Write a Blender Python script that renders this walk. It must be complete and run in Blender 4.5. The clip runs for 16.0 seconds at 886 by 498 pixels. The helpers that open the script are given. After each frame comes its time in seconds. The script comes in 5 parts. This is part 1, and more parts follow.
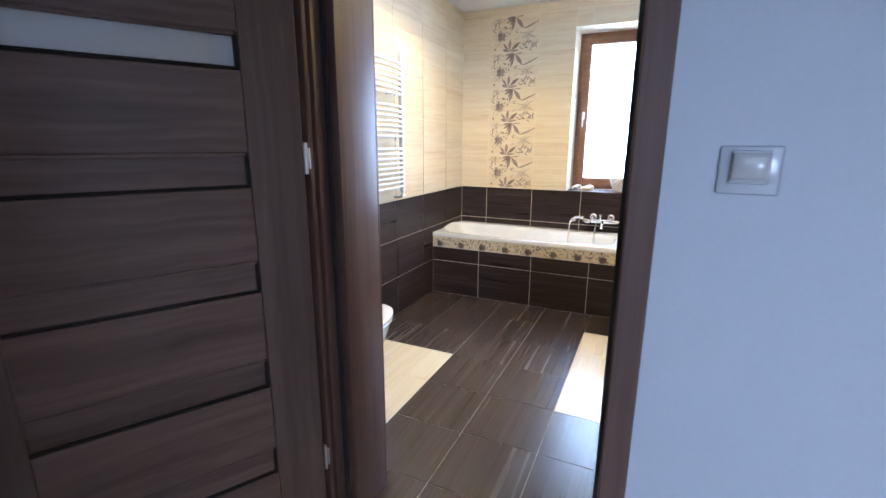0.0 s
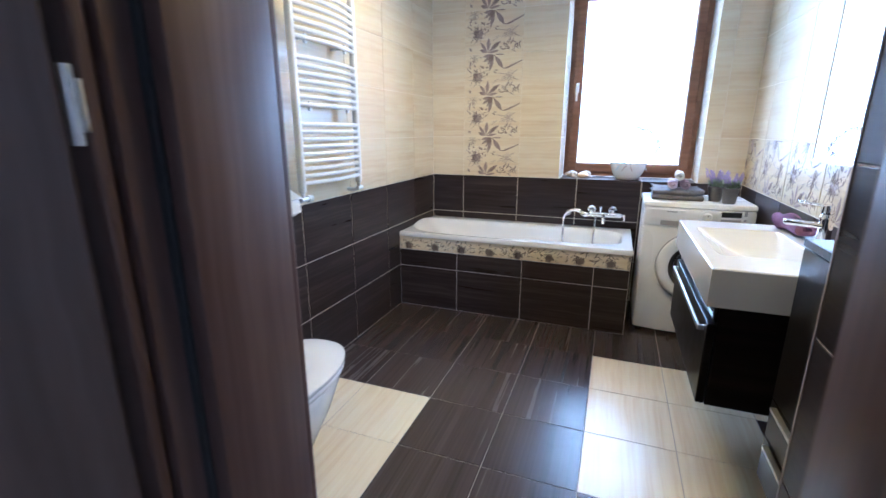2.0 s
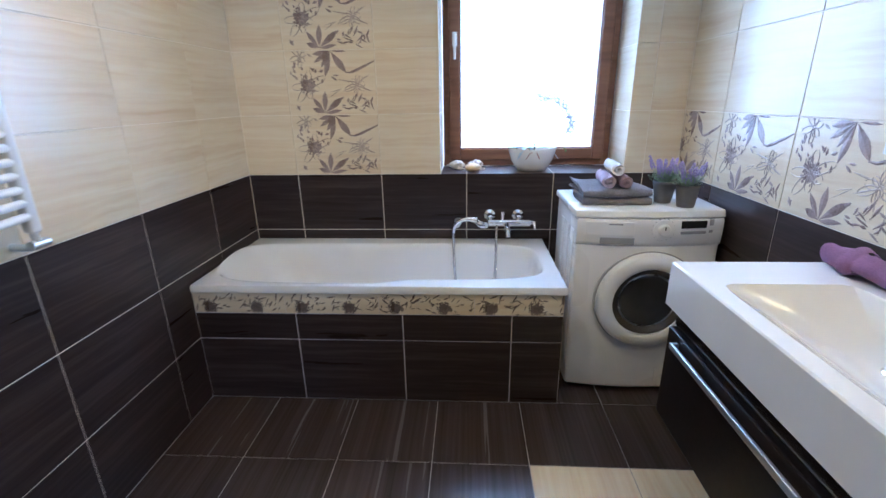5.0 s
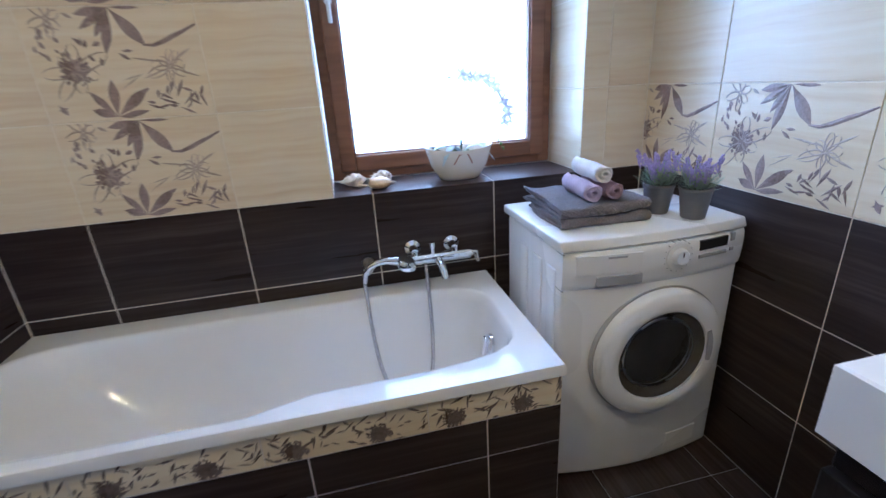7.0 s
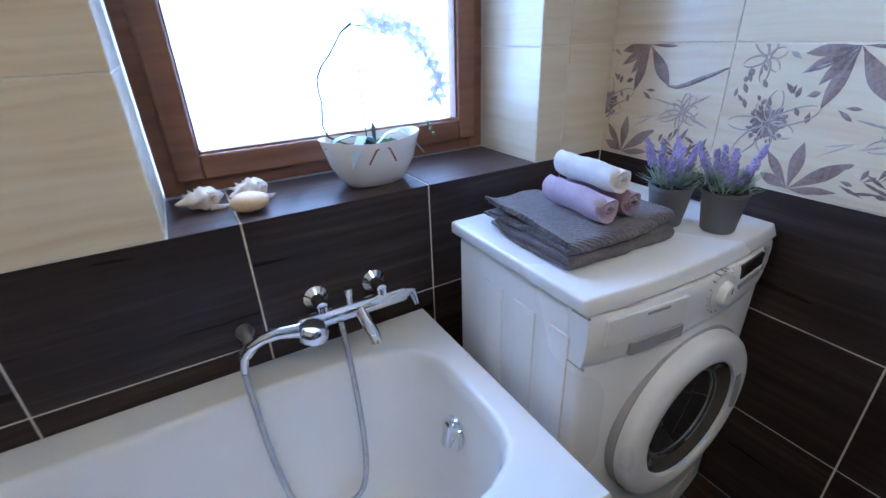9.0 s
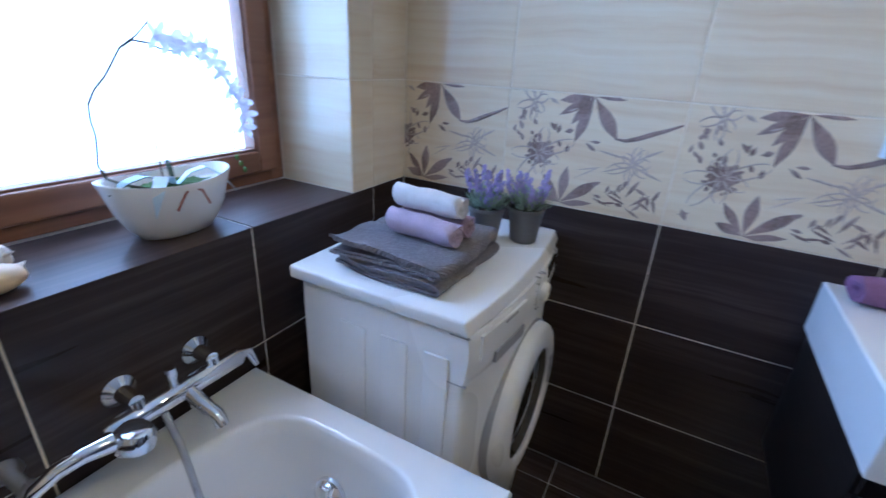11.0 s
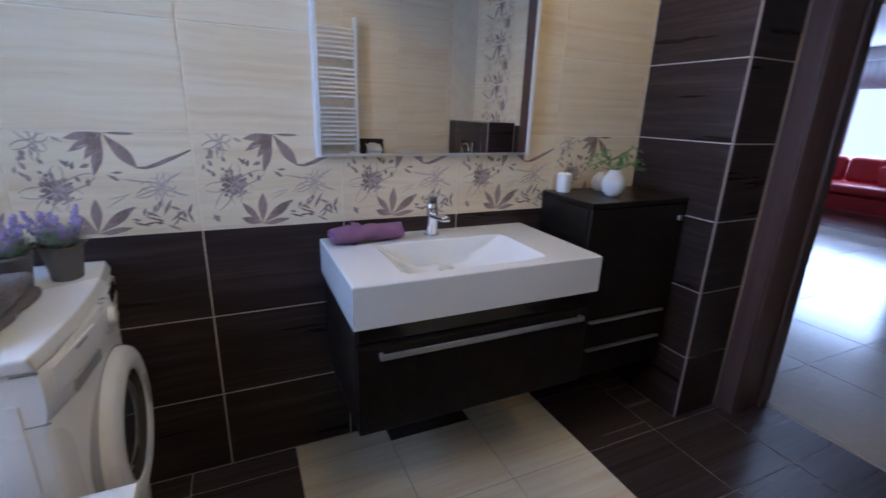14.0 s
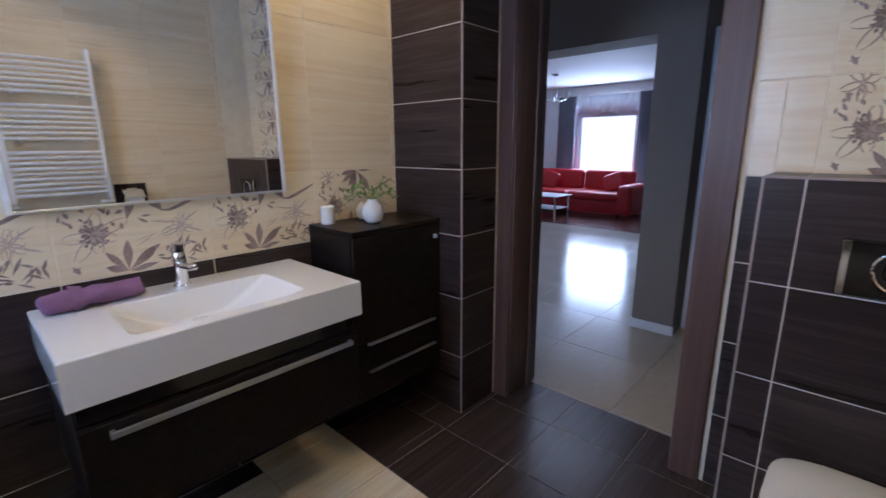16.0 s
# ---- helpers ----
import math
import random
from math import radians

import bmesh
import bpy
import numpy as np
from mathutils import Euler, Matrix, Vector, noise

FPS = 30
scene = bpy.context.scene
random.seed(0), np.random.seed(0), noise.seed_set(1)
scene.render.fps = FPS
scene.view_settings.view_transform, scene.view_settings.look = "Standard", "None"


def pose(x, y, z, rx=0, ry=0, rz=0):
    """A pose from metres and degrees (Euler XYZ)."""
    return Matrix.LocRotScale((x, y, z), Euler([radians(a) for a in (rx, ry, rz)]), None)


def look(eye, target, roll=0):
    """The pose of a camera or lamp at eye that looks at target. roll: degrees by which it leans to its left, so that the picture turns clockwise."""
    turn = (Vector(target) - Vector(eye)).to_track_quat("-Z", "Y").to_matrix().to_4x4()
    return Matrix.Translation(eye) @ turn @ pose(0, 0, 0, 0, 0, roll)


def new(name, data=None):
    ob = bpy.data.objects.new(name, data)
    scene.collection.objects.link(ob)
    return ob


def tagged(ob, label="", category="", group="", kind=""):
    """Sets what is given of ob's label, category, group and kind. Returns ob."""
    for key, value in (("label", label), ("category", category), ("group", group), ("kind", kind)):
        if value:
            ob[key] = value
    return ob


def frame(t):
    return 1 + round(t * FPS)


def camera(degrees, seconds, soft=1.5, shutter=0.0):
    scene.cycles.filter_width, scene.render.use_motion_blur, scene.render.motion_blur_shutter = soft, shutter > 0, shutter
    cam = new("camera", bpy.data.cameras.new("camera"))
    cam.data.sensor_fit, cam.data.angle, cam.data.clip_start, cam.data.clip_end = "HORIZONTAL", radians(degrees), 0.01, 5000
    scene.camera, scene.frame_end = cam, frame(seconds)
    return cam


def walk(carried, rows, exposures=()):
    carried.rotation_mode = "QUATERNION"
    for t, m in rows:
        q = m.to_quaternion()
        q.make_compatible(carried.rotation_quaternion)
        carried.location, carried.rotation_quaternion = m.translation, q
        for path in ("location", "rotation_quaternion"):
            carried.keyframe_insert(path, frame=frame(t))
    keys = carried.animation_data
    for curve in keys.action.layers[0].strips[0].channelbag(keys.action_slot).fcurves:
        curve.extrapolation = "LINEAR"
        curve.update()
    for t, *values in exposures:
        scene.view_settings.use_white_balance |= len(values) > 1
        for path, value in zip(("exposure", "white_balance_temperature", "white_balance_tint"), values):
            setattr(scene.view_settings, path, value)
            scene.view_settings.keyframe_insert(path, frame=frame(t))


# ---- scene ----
cam = camera(89.3, 16.0, shutter=0.5)
PATH = [
    (0, (0.617, 0.434, 1.348), (-0.203, 2.198, 0.883), 0.2),
    (0.5, (0.538, 0.607, 1.33), (-0.282, 2.371, 0.869), -0.3),
    (1, (0.468, 0.768, 1.28), (-0.375, 2.528, 0.83), -0.4),
    (1.5, (0.385, 0.921, 1.281), (-0.419, 2.687, 0.797), -0.6),
    (2, (0.294, 1.105, 1.273), (-0.391, 2.913, 0.76), -0.0),
    (2.5, (0.226, 1.293, 1.273), (-0.316, 3.138, 0.723), 0.3),
    (3, (0.18, 1.484, 1.276), (-0.269, 3.34, 0.68), -0.2),
    (3.5, (0.137, 1.679, 1.282), (-0.256, 3.538, 0.657), -1.3),
    (4, (0.091, 1.889, 1.297), (-0.225, 3.758, 0.66), -1.5),
    (4.2, (0.079, 1.97, 1.308), (-0.191, 3.846, 0.67), -1.1),
    (6.5, (-0.035, 2.898, 1.266), (0.184, 4.776, 0.614), -3.5),
    (7, (-0.059, 3.079, 1.277), (0.328, 4.91, 0.574), -3.5),
    (7.5, (-0.052, 3.247, 1.267), (0.495, 5.018, 0.516), -2.9),
    (8, (-0.033, 3.418, 1.261), (0.624, 5.131, 0.464), -2.9),
    (8.2, (-0.026, 3.477, 1.261), (0.665, 5.167, 0.444), -3.0),
    (10.5, (-0.098, 3.875, 1.275), (1.347, 4.982, 0.446), 2.4),
    (11, (-0.149, 3.847, 1.282), (1.489, 4.694, 0.506), 3.3),
    (11.5, (-0.216, 3.844, 1.28), (1.579, 4.372, 0.572), 3.6),
    (12, (-0.285, 3.856, 1.284), (1.592, 4.026, 0.614), 4.0),
    (12.5, (-0.349, 3.86, 1.281), (1.538, 3.705, 0.635), 3.3),
    (13, (-0.39, 3.828, 1.282), (1.469, 3.448, 0.649), 2.3),
    (13.5, (-0.435, 3.785, 1.282), (1.38, 3.201, 0.679), 1.6),
    (14, (-0.474, 3.739, 1.303), (1.262, 2.938, 0.717), 1.9),
    (14.5, (-0.522, 3.691, 1.313), (1.125, 2.694, 0.77), 1.9),
    (15, (-0.563, 3.65, 1.316), (0.984, 2.487, 0.814), 1.5),
    (15.5, (-0.618, 3.612, 1.332), (0.817, 2.304, 0.853), 0.7),
    (16, (-0.656, 3.582, 1.329), (0.664, 2.149, 0.877), -0.4),
]
walk(cam, [(t, look(eye, target, roll)) for t, eye, target, roll in PATH],
     [(0, 0.96, 5500, 15), (1, 0.82, 5260, 14), (2, 0.53, 4890, 14), (3.5, 0.16, 4730, 17), (4.2, 0.09, 4800, 16), (6.3, -0.15, 4830, 17), (8, -0.33, 4650, 18), (10.5, -0.53, 4530, 16), (12.5, -0.90, 4850, 23), (14, -0.84, 4960, 21), (16, -0.64, 5370, 22)])

# ---- light ----
world = bpy.data.worlds.new("sky")
scene.world = world
world.use_nodes = True
wn = world.node_tree
sky = wn.nodes.new("ShaderNodeTexSky")
sky.sky_type, sky.sun_disc = "NISHITA", False
sky.sun_elevation, sky.sun_rotation = radians(38), radians(20)
wn.links.new(sky.outputs[0], wn.nodes["Background"].inputs[0])
wn.nodes["Background"].inputs[1].default_value = 0.1


def lamp(name, kind, m, energy, colour, **more):
    data = bpy.data.lights.new(name, kind)
    data.energy, data.color = energy, colour
    for key, value in more.items():
        if key == "shape":
            data.shape = value
        elif key == "size":
            data.size = value
        elif key == "size_y":
            data.size_y = value
        elif key == "spot_size":
            data.spot_size = value
        elif key == "spot_blend":
            data.spot_blend = value
        elif key == "soft":
            data.shadow_soft_size = value
        elif key == "angle":
            data.angle = value
    ob = new(name, data)
    ob.matrix_world = m
    return ob


lamp("sun", "SUN", look((2, 9, 9), (0, 4, 0)), 1.0, (1, 0.95, 0.88), angle=radians(12))
lamp("window_daylight", "AREA", pose(0.36, 5.12, 1.66, -90, 0, 0), 65, (0.58, 0.77, 1.0), shape="RECTANGLE", size=1.3, size_y=1.6)
lamp("living_window_daylight", "AREA", pose(3.28, -5.62, 1.3, 90, 0, 0), 170, (0.68, 0.83, 1.0), shape="RECTANGLE", size=1.8, size_y=1.7)
# Unseen fill lamp below the hall ceiling, added to brighten hall and door leaf.
lamp("hall_daylight", "AREA", pose(1.9, -0.9, 2.38, 0, 0, 0), 20, (0.78, 0.88, 1.0), shape="RECTANGLE", size=1.6, size_y=1.2)
LAMPS = ((-0.50, 3.30), (0.28, 3.15), (0.82, 2.42))
for (lx, ly), watts in zip(LAMPS, (43, 13, 28)):
    lamp("downlight_bulb", "SPOT", pose(lx, ly, 2.49), watts, (1.0, 0.71, 0.28), spot_size=radians(146), spot_blend=0.5, soft=0.06)


# ---- helpers of this scene ----
def mesh_of(bm, material, name):
    me = bpy.data.meshes.new(name)
    bm.normal_update()
    bm.to_mesh(me)
    bm.free()
    me.materials.append(material)
    return me


def part(name, bm, material, parent=None, label="", smooth=False):
    """One mesh object, under a thing or a part."""
    me = mesh_of(bm, material, name)
    if smooth:
        for p in me.polygons:
            p.use_smooth = True
    ob = new(name, me)
    if parent:
        ob.parent = parent
    if label:
        ob["label"] = label
    return ob


def thing(name, label, category, at=(0, 0, 0), rz=0, group=""):
    ob = new(name)
    ob.matrix_world = pose(*at, 0, 0, rz)
    ob.empty_display_size = 0.1
    return tagged(ob, label, category, group)


def joined(*bms):
    out = bmesh.new()
    for b in bms:
        me = bpy.data.meshes.new("scratch")
        b.to_mesh(me)
        b.free()
        out.from_mesh(me)
        bpy.data.meshes.remove(me)
    return out


def moved(bm, m):
    bm.transform(m)
    return bm


def box(x0, y0, z0, x1, y1, z1, bevel=0.0, seg=2):
    bm = bmesh.new()
    bmesh.ops.create_cube(bm, size=1, matrix=Matrix.LocRotScale(((x0 + x1) / 2, (y0 + y1) / 2, (z0 + z1) / 2), None, (abs(x1 - x0), abs(y1 - y0), abs(z1 - z0))))
    if bevel:
        bmesh.ops.bevel(bm, geom=bm.edges[:], offset=bevel, segments=seg, affect="EDGES", profile=0.5)
    return bm


def tube(points, radius, sides=10, closed=False, caps=True):
    """A round bar along a line of points; radius is one number or one for each point."""
    pts = [Vector(p) for p in points]
    rs = radius if isinstance(radius, (list, tuple)) else [radius] * len(pts)
    bm = bmesh.new()
    rings, up = [], None
    for i, p in enumerate(pts):
        a = pts[i - 1] if i or closed else p
        b = pts[(i + 1) % len(pts)] if i < len(pts) - 1 or closed else p
        d = (b - a).normalized()
        if up is None:
            up = d.orthogonal().normalized()
        up = (up - d * up.dot(d)).normalized()
        side = d.cross(up)
        rings.append([bm.verts.new(p + rs[i] * (math.cos(k * math.tau / sides) * up + math.sin(k * math.tau / sides) * side)) for k in range(sides)])
    for i in range(len(pts) if closed else len(pts) - 1):
        r, s = rings[i], rings[(i + 1) % len(pts)]
        for k in range(sides):
            bm.faces.new((r[k], r[(k + 1) % sides], s[(k + 1) % sides], s[k]))
    if caps and not closed:
        bm.faces.new(rings[0][::-1])
        bm.faces.new(rings[-1])
    bmesh.ops.recalc_face_normals(bm, faces=bm.faces)
    return bm


def lathe(profile, sides=24, close=False):
    """A turned shape from (radius, height) pairs, round z."""
    bm = bmesh.new()
    rings = []
    for r, z in profile:
        rings.append([bm.verts.new((r * math.cos(k * math.tau / sides), r * math.sin(k * math.tau / sides), z)) for k in range(sides)] if r > 1e-5 else [bm.verts.new((0, 0, z))])
    for a, b in zip(rings, rings[1:]):
        for k in range(sides):
            j = (k + 1) % sides
            if len(a) == 1 and len(b) == 1:
                continue
            if len(a) == 1:
                bm.faces.new((a[0], b[j], b[k]))
            elif len(b) == 1:
                bm.faces.new((a[k], a[j], b[0]))
            else:
                bm.faces.new((a[k], a[j], b[j], b[k]))
    bmesh.ops.recalc_face_normals(bm, faces=bm.faces)
    return bm


def arc(c, r, a0, a1, n, plane="xz"):
    out = []
    for i in range(n + 1):
        a = radians(a0 + (a1 - a0) * i / n)
        u, v = r * math.cos(a), r * math.sin(a)
        out.append({"xz": (c[0] + u, c[1], c[2] + v), "xy": (c[0] + u, c[1] + v, c[2]), "yz": (c[0], c[1] + u, c[2] + v)}[plane])
    return out


# ---- materials ----
def material(name):
    m = bpy.data.materials.new(name)
    m.use_nodes = True
    return m, m.node_tree, m.node_tree.nodes["Principled BSDF"]


def plain(name, colour, rough=0.5, metal=0.0, grain=0.0, scale=60.0, bump=0.0, spread=0.12, coat=0.0):
    """A surface with noise in its colour and roughness and a fine relief."""
    m, t, b = material(name)
    b.inputs["Roughness"].default_value, b.inputs["Metallic"].default_value = rough, metal
    b.inputs["Coat Weight"].default_value = coat
    co = t.nodes.new("ShaderNodeTexCoord")
    n1 = t.nodes.new("ShaderNodeTexNoise")
    n1.inputs["Scale"].default_value, n1.inputs["Detail"].default_value = scale, 6
    n2 = t.nodes.new("ShaderNodeTexNoise")
    n2.inputs["Scale"].default_value = scale / 14
    mix = t.nodes.new("ShaderNodeMath")
    mix.operation = "ADD"
    for n in (n1, n2):
        t.links.new(co.outputs["Object"], n.inputs["Vector"])
    t.links.new(n1.outputs[0], mix.inputs[0])
    t.links.new(n2.outputs[0], mix.inputs[1])
    ramp = t.nodes.new("ShaderNodeMapRange")
    ramp.inputs["From Min"].default_value, ramp.inputs["From Max"].default_value = 0.6, 1.4
    ramp.inputs["To Min"].default_value, ramp.inputs["To Max"].default_value = 1 - spread, 1 + spread
    t.links.new(mix.outputs[0], ramp.inputs[0])
    mul = t.nodes.new("ShaderNodeVectorMath")
    mul.operation = "SCALE"
    mul.inputs[0].default_value = colour
    t.links.new(ramp.outputs[0], mul.inputs["Scale"])
    t.links.new(mul.outputs[0], b.inputs["Base Color"])
    rr = t.nodes.new("ShaderNodeMapRange")
    rr.inputs["From Min"].default_value, rr.inputs["From Max"].default_value = 0.35, 0.65
    rr.inputs["To Min"].default_value, rr.inputs["To Max"].default_value = rough * 0.85, min(1, rough * 1.2)
    t.links.new(n2.outputs[0], rr.inputs[0])
    t.links.new(rr.outputs[0], b.inputs["Roughness"])
    if bump:
        bp = t.nodes.new("ShaderNodeBump")
        bp.inputs["Strength"].default_value, bp.inputs["Distance"].default_value = bump, 0.003
        t.links.new(n1.outputs[0], bp.inputs["Height"])
        t.links.new(bp.outputs[0], b.inputs["Normal"])
    return m


def streaked(name, stops, rough, fine=70.0, along=1.6, wave=0.0, bump=0.05, vertical=False, coat=0.0):
    """Streaks along the object's x (or z): two scales of stretched noise, shifted from piece to piece."""
    m, t, b = material(name)
    b.inputs["Coat Weight"].default_value = coat
    b.inputs["Coat Roughness"].default_value = 0.12
    co, info = t.nodes.new("ShaderNodeTexCoord"), t.nodes.new("ShaderNodeObjectInfo")
    off = t.nodes.new("ShaderNodeVectorMath")
    off.operation = "SCALE"
    off.inputs[0].default_value = (31.0, 17.0, 23.0)
    t.links.new(info.outputs["Random"], off.inputs["Scale"])
    add = t.nodes.new("ShaderNodeVectorMath")
    t.links.new(co.outputs["Object"], add.inputs[0])
    t.links.new(off.outputs[0], add.inputs[1])
    src = add.outputs[0]
    if wave:
        w = t.nodes.new("ShaderNodeTexNoise")
        w.inputs["Scale"].default_value = 5.0
        t.links.new(src, w.inputs["Vector"])
        ws = t.nodes.new("ShaderNodeVectorMath")
        ws.operation = "SCALE"
        ws.inputs["Scale"].default_value = wave
        t.links.new(w.outputs["Color"], ws.inputs[0])
        wa = t.nodes.new("ShaderNodeVectorMath")
        t.links.new(src, wa.inputs[0])
        t.links.new(ws.outputs[0], wa.inputs[1])
        src = wa.outputs[0]
    outs = []
    for f, a in ((fine, along), (fine / 4.5, along * 0.5)):
        mp = t.nodes.new("ShaderNodeMapping")
        mp.inputs["Scale"].default_value = (f, f, a) if vertical else (a, f, f)
        t.links.new(src, mp.inputs["Vector"])
        n = t.nodes.new("ShaderNodeTexNoise")
        n.inputs["Scale"].default_value, n.inputs["Detail"].default_value = 1.0, 3
        t.links.new(mp.outputs[0], n.inputs["Vector"])
        outs.append(n)
    mix = t.nodes.new("ShaderNodeMix")
    mix.data_type = "FLOAT"
    mix.inputs[0].default_value = 0.5
    t.links.new(outs[0].outputs[0], mix.inputs[2])
    t.links.new(outs[1].outputs[0], mix.inputs[3])
    ramp = t.nodes.new("ShaderNodeValToRGB")
    els = ramp.color_ramp.elements
    while len(els) < len(stops):
        els.new(0.5)
    for e, (p, c) in zip(els, stops):
        e.position, e.color = p, (*c, 1)
    t.links.new(mix.outputs[0], ramp.inputs[0])
    t.links.new(ramp.outputs[0], b.inputs["Base Color"])
    rr = t.nodes.new("ShaderNodeMapRange")
    rr.inputs["To Min"].default_value, rr.inputs["To Max"].default_value = rough * 0.8, rough * 1.25
    t.links.new(outs[1].outputs[0], rr.inputs[0])
    t.links.new(rr.outputs[0], b.inputs["Roughness"])
    bp = t.nodes.new("ShaderNodeBump")
    bp.inputs["Strength"].default_value, bp.inputs["Distance"].default_value = bump, 0.002
    t.links.new(outs[0].outputs[0], bp.inputs["Height"])
    t.links.new(bp.outputs[0], b.inputs["Normal"])
    return m


DARK_STOPS = ((0.30, (0.019, 0.0135, 0.013)), (0.5, (0.037, 0.026, 0.025)), (0.70, (0.070, 0.051, 0.048)))
DARK_TILE = streaked("dark_tile", DARK_STOPS, 0.29, fine=75, along=2.2, wave=0.02)
DARK_TILE.node_tree.nodes["Principled BSDF"].inputs["Specular IOR Level"].default_value = 0.25
FLOOR_TILE = streaked("dark_floor_tile", ((0.32, (0.031, 0.0215, 0.0205)), (0.5, (0.052, 0.037, 0.035)), (0.70, (0.077, 0.056, 0.052))), 0.25, fine=95, along=0.8, wave=0.006, bump=0.015)
CREAM_STOPS = ((0.3, (0.70, 0.555, 0.365)), (0.5, (0.78, 0.67, 0.48)), (0.7, (0.83, 0.75, 0.58)))
CREAM_TILE = streaked("cream_tile", CREAM_STOPS, 0.24, fine=60, along=1.6, wave=0.03, bump=0.12)
CREAM_FLOOR = streaked("cream_floor_tile", CREAM_STOPS, 0.2, fine=70, along=1.8, wave=0.02)
SILL_TILE = streaked("dark_sill_tile", ((0.3, (0.036, 0.022, 0.018)), (0.5, (0.060, 0.038, 0.031)), (0.7, (0.092, 0.062, 0.052))), 0.44, fine=75, along=2.2, wave=0.02)
GROUT_PALE = plain("pale_grout", (0.74, 0.66, 0.62), 0.85, scale=160, bump=0.3)
GROUT_FLOOR = plain("floor_grout", (0.40, 0.345, 0.32), 0.85, scale=160, bump=0.3, spread=0.25)
GROUT_CREAM = plain("cream_grout", (0.80, 0.72, 0.58), 0.85, scale=160, bump=0.3)
DOOR_WOOD = streaked("dark_door_foil", ((0.3, (0.078, 0.046, 0.039)), (0.5, (0.138, 0.086, 0.073)), (0.7, (0.205, 0.134, 0.115))), 0.36, fine=55, along=2.0, wave=0.03)
JAMB_WOOD = streaked("dark_jamb_foil", ((0.3, (0.080, 0.045, 0.038)), (0.5, (0.114, 0.068, 0.057)), (0.7, (0.152, 0.096, 0.082))), 0.40, fine=55, along=1.0, wave=0.02, vertical=True)
JAMB_WOOD.node_tree.nodes["Principled BSDF"].inputs["Specular IOR Level"].default_value = 0.4
WINDOW_WOOD = streaked("brown_window_foil", ((0.3, (0.165, 0.076, 0.040)), (0.5, (0.25, 0.118, 0.063)), (0.7, (0.32, 0.160, 0.090))), 0.4, fine=45, along=1.5, wave=0.03)
PAINT = plain("white_paint", (0.78, 0.78, 0.78), 0.75, scale=90, bump=0.06, spread=0.03)
BLUE_PAINT = plain("pale_hall_paint", (0.50, 0.535, 0.60), 0.7, scale=90, bump=0.08, spread=0.04)
GREY_PAINT = plain("grey_paint", (0.25, 0.21, 0.18), 0.7, scale=90, bump=0.08, spread=0.05)
CERAMIC = plain("white_ceramic", (0.82, 0.82, 0.82), 0.10, scale=8, spread=0.02, coat=0.4)
ENAMEL = plain("white_enamel", (0.85, 0.85, 0.85), 0.28, scale=12, spread=0.03)
CHROME = plain("chrome", (0.86, 0.86, 0.88), 0.08, 1.0, scale=30, spread=0.03)
BRUSHED = plain("brushed_steel", (0.80, 0.80, 0.80), 0.40, 1.0, scale=120, spread=0.06)
BLACK_GLOSS = plain("black_gloss_lacquer", (0.012, 0.010, 0.010), 0.12, scale=14, spread=0.2, coat=0.3)
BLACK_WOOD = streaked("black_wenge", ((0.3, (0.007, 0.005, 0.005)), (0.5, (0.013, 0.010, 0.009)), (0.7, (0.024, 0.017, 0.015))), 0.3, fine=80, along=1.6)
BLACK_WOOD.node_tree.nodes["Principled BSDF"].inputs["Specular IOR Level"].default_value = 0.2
RUBBER = plain("dark_rubber", (0.03, 0.03, 0.032), 0.6, scale=40, spread=0.15)
HALL_TILE = plain("grey_beige_hall_tile", (0.41, 0.36, 0.30), 0.16, scale=26, spread=0.10, bump=0.02)
MIRROR = plain("mirror_silver", (0.90, 0.90, 0.90), 0.01, 1.0, scale=4, spread=0.01)


def glass(name, tint=(1, 1, 1), rough=0.0, clear=1.0):
    m, t, b = material(name)
    b.inputs["Base Color"].default_value = (*tint, 1)
    b.inputs["Transmission Weight"].default_value = clear
    b.inputs["Roughness"].default_value, b.inputs["IOR"].default_value = rough, 1.45
    return m


CLEAR = glass("clear_glass")
FROSTED = glass("frosted_glass", (0.9, 0.93, 0.96), 0.35, 0.45)

# ---- plan ----
XL, XR, YW, YD, YH = -1.138, 1.105, 4.66, 1.738, 1.50
TOP = 2.52
TW, TH, FT = 0.452, 0.305, 0.363
T = 0.0022
WIN = (-0.104, 0.838, 0.915, 2.30)
DOOR = (-0.283, 0.566, 2.06)


def structure(name, bm, mat, label, category="wall"):
    return tagged(part(name, bm, mat), label, category, kind="structure")


floor = structure("floor", box(XL - 0.3, YH, -0.15, XR + 0.3, YW + 0.3, -0.002), GROUT_FLOOR, "bathroom floor of dark streaked tiles with cream insets", "floor")
wall_left = structure("wall_west", box(XL - T - 0.2, YH, 0, XL - T, YW + 0.45, TOP), GROUT_CREAM, "bathroom wall, dark tiles below and cream tiles above")
wall_right = structure("wall_east", box(XR + T, YH, 0, XR + T + 0.2, YW + 0.45, TOP), GROUT_CREAM, "bathroom wall with dark, flowered and cream tiles")
wy0, wy1 = YW + T, YW + 0.45
wall_window = structure("wall_north", joined(
    box(XL - T, wy0, 0, WIN[0] - T, wy1, TOP), box(WIN[1] + T, wy0, 0, XR + T, wy1, TOP),
    box(WIN[0] - T, wy0, 0, WIN[1] + T, wy1, WIN[2] - T), box(WIN[0] - T, wy0, WIN[3] + T, WIN[1] + T, wy1, TOP)), GROUT_CREAM, "window wall with dark and cream tiles and a flowered strip")
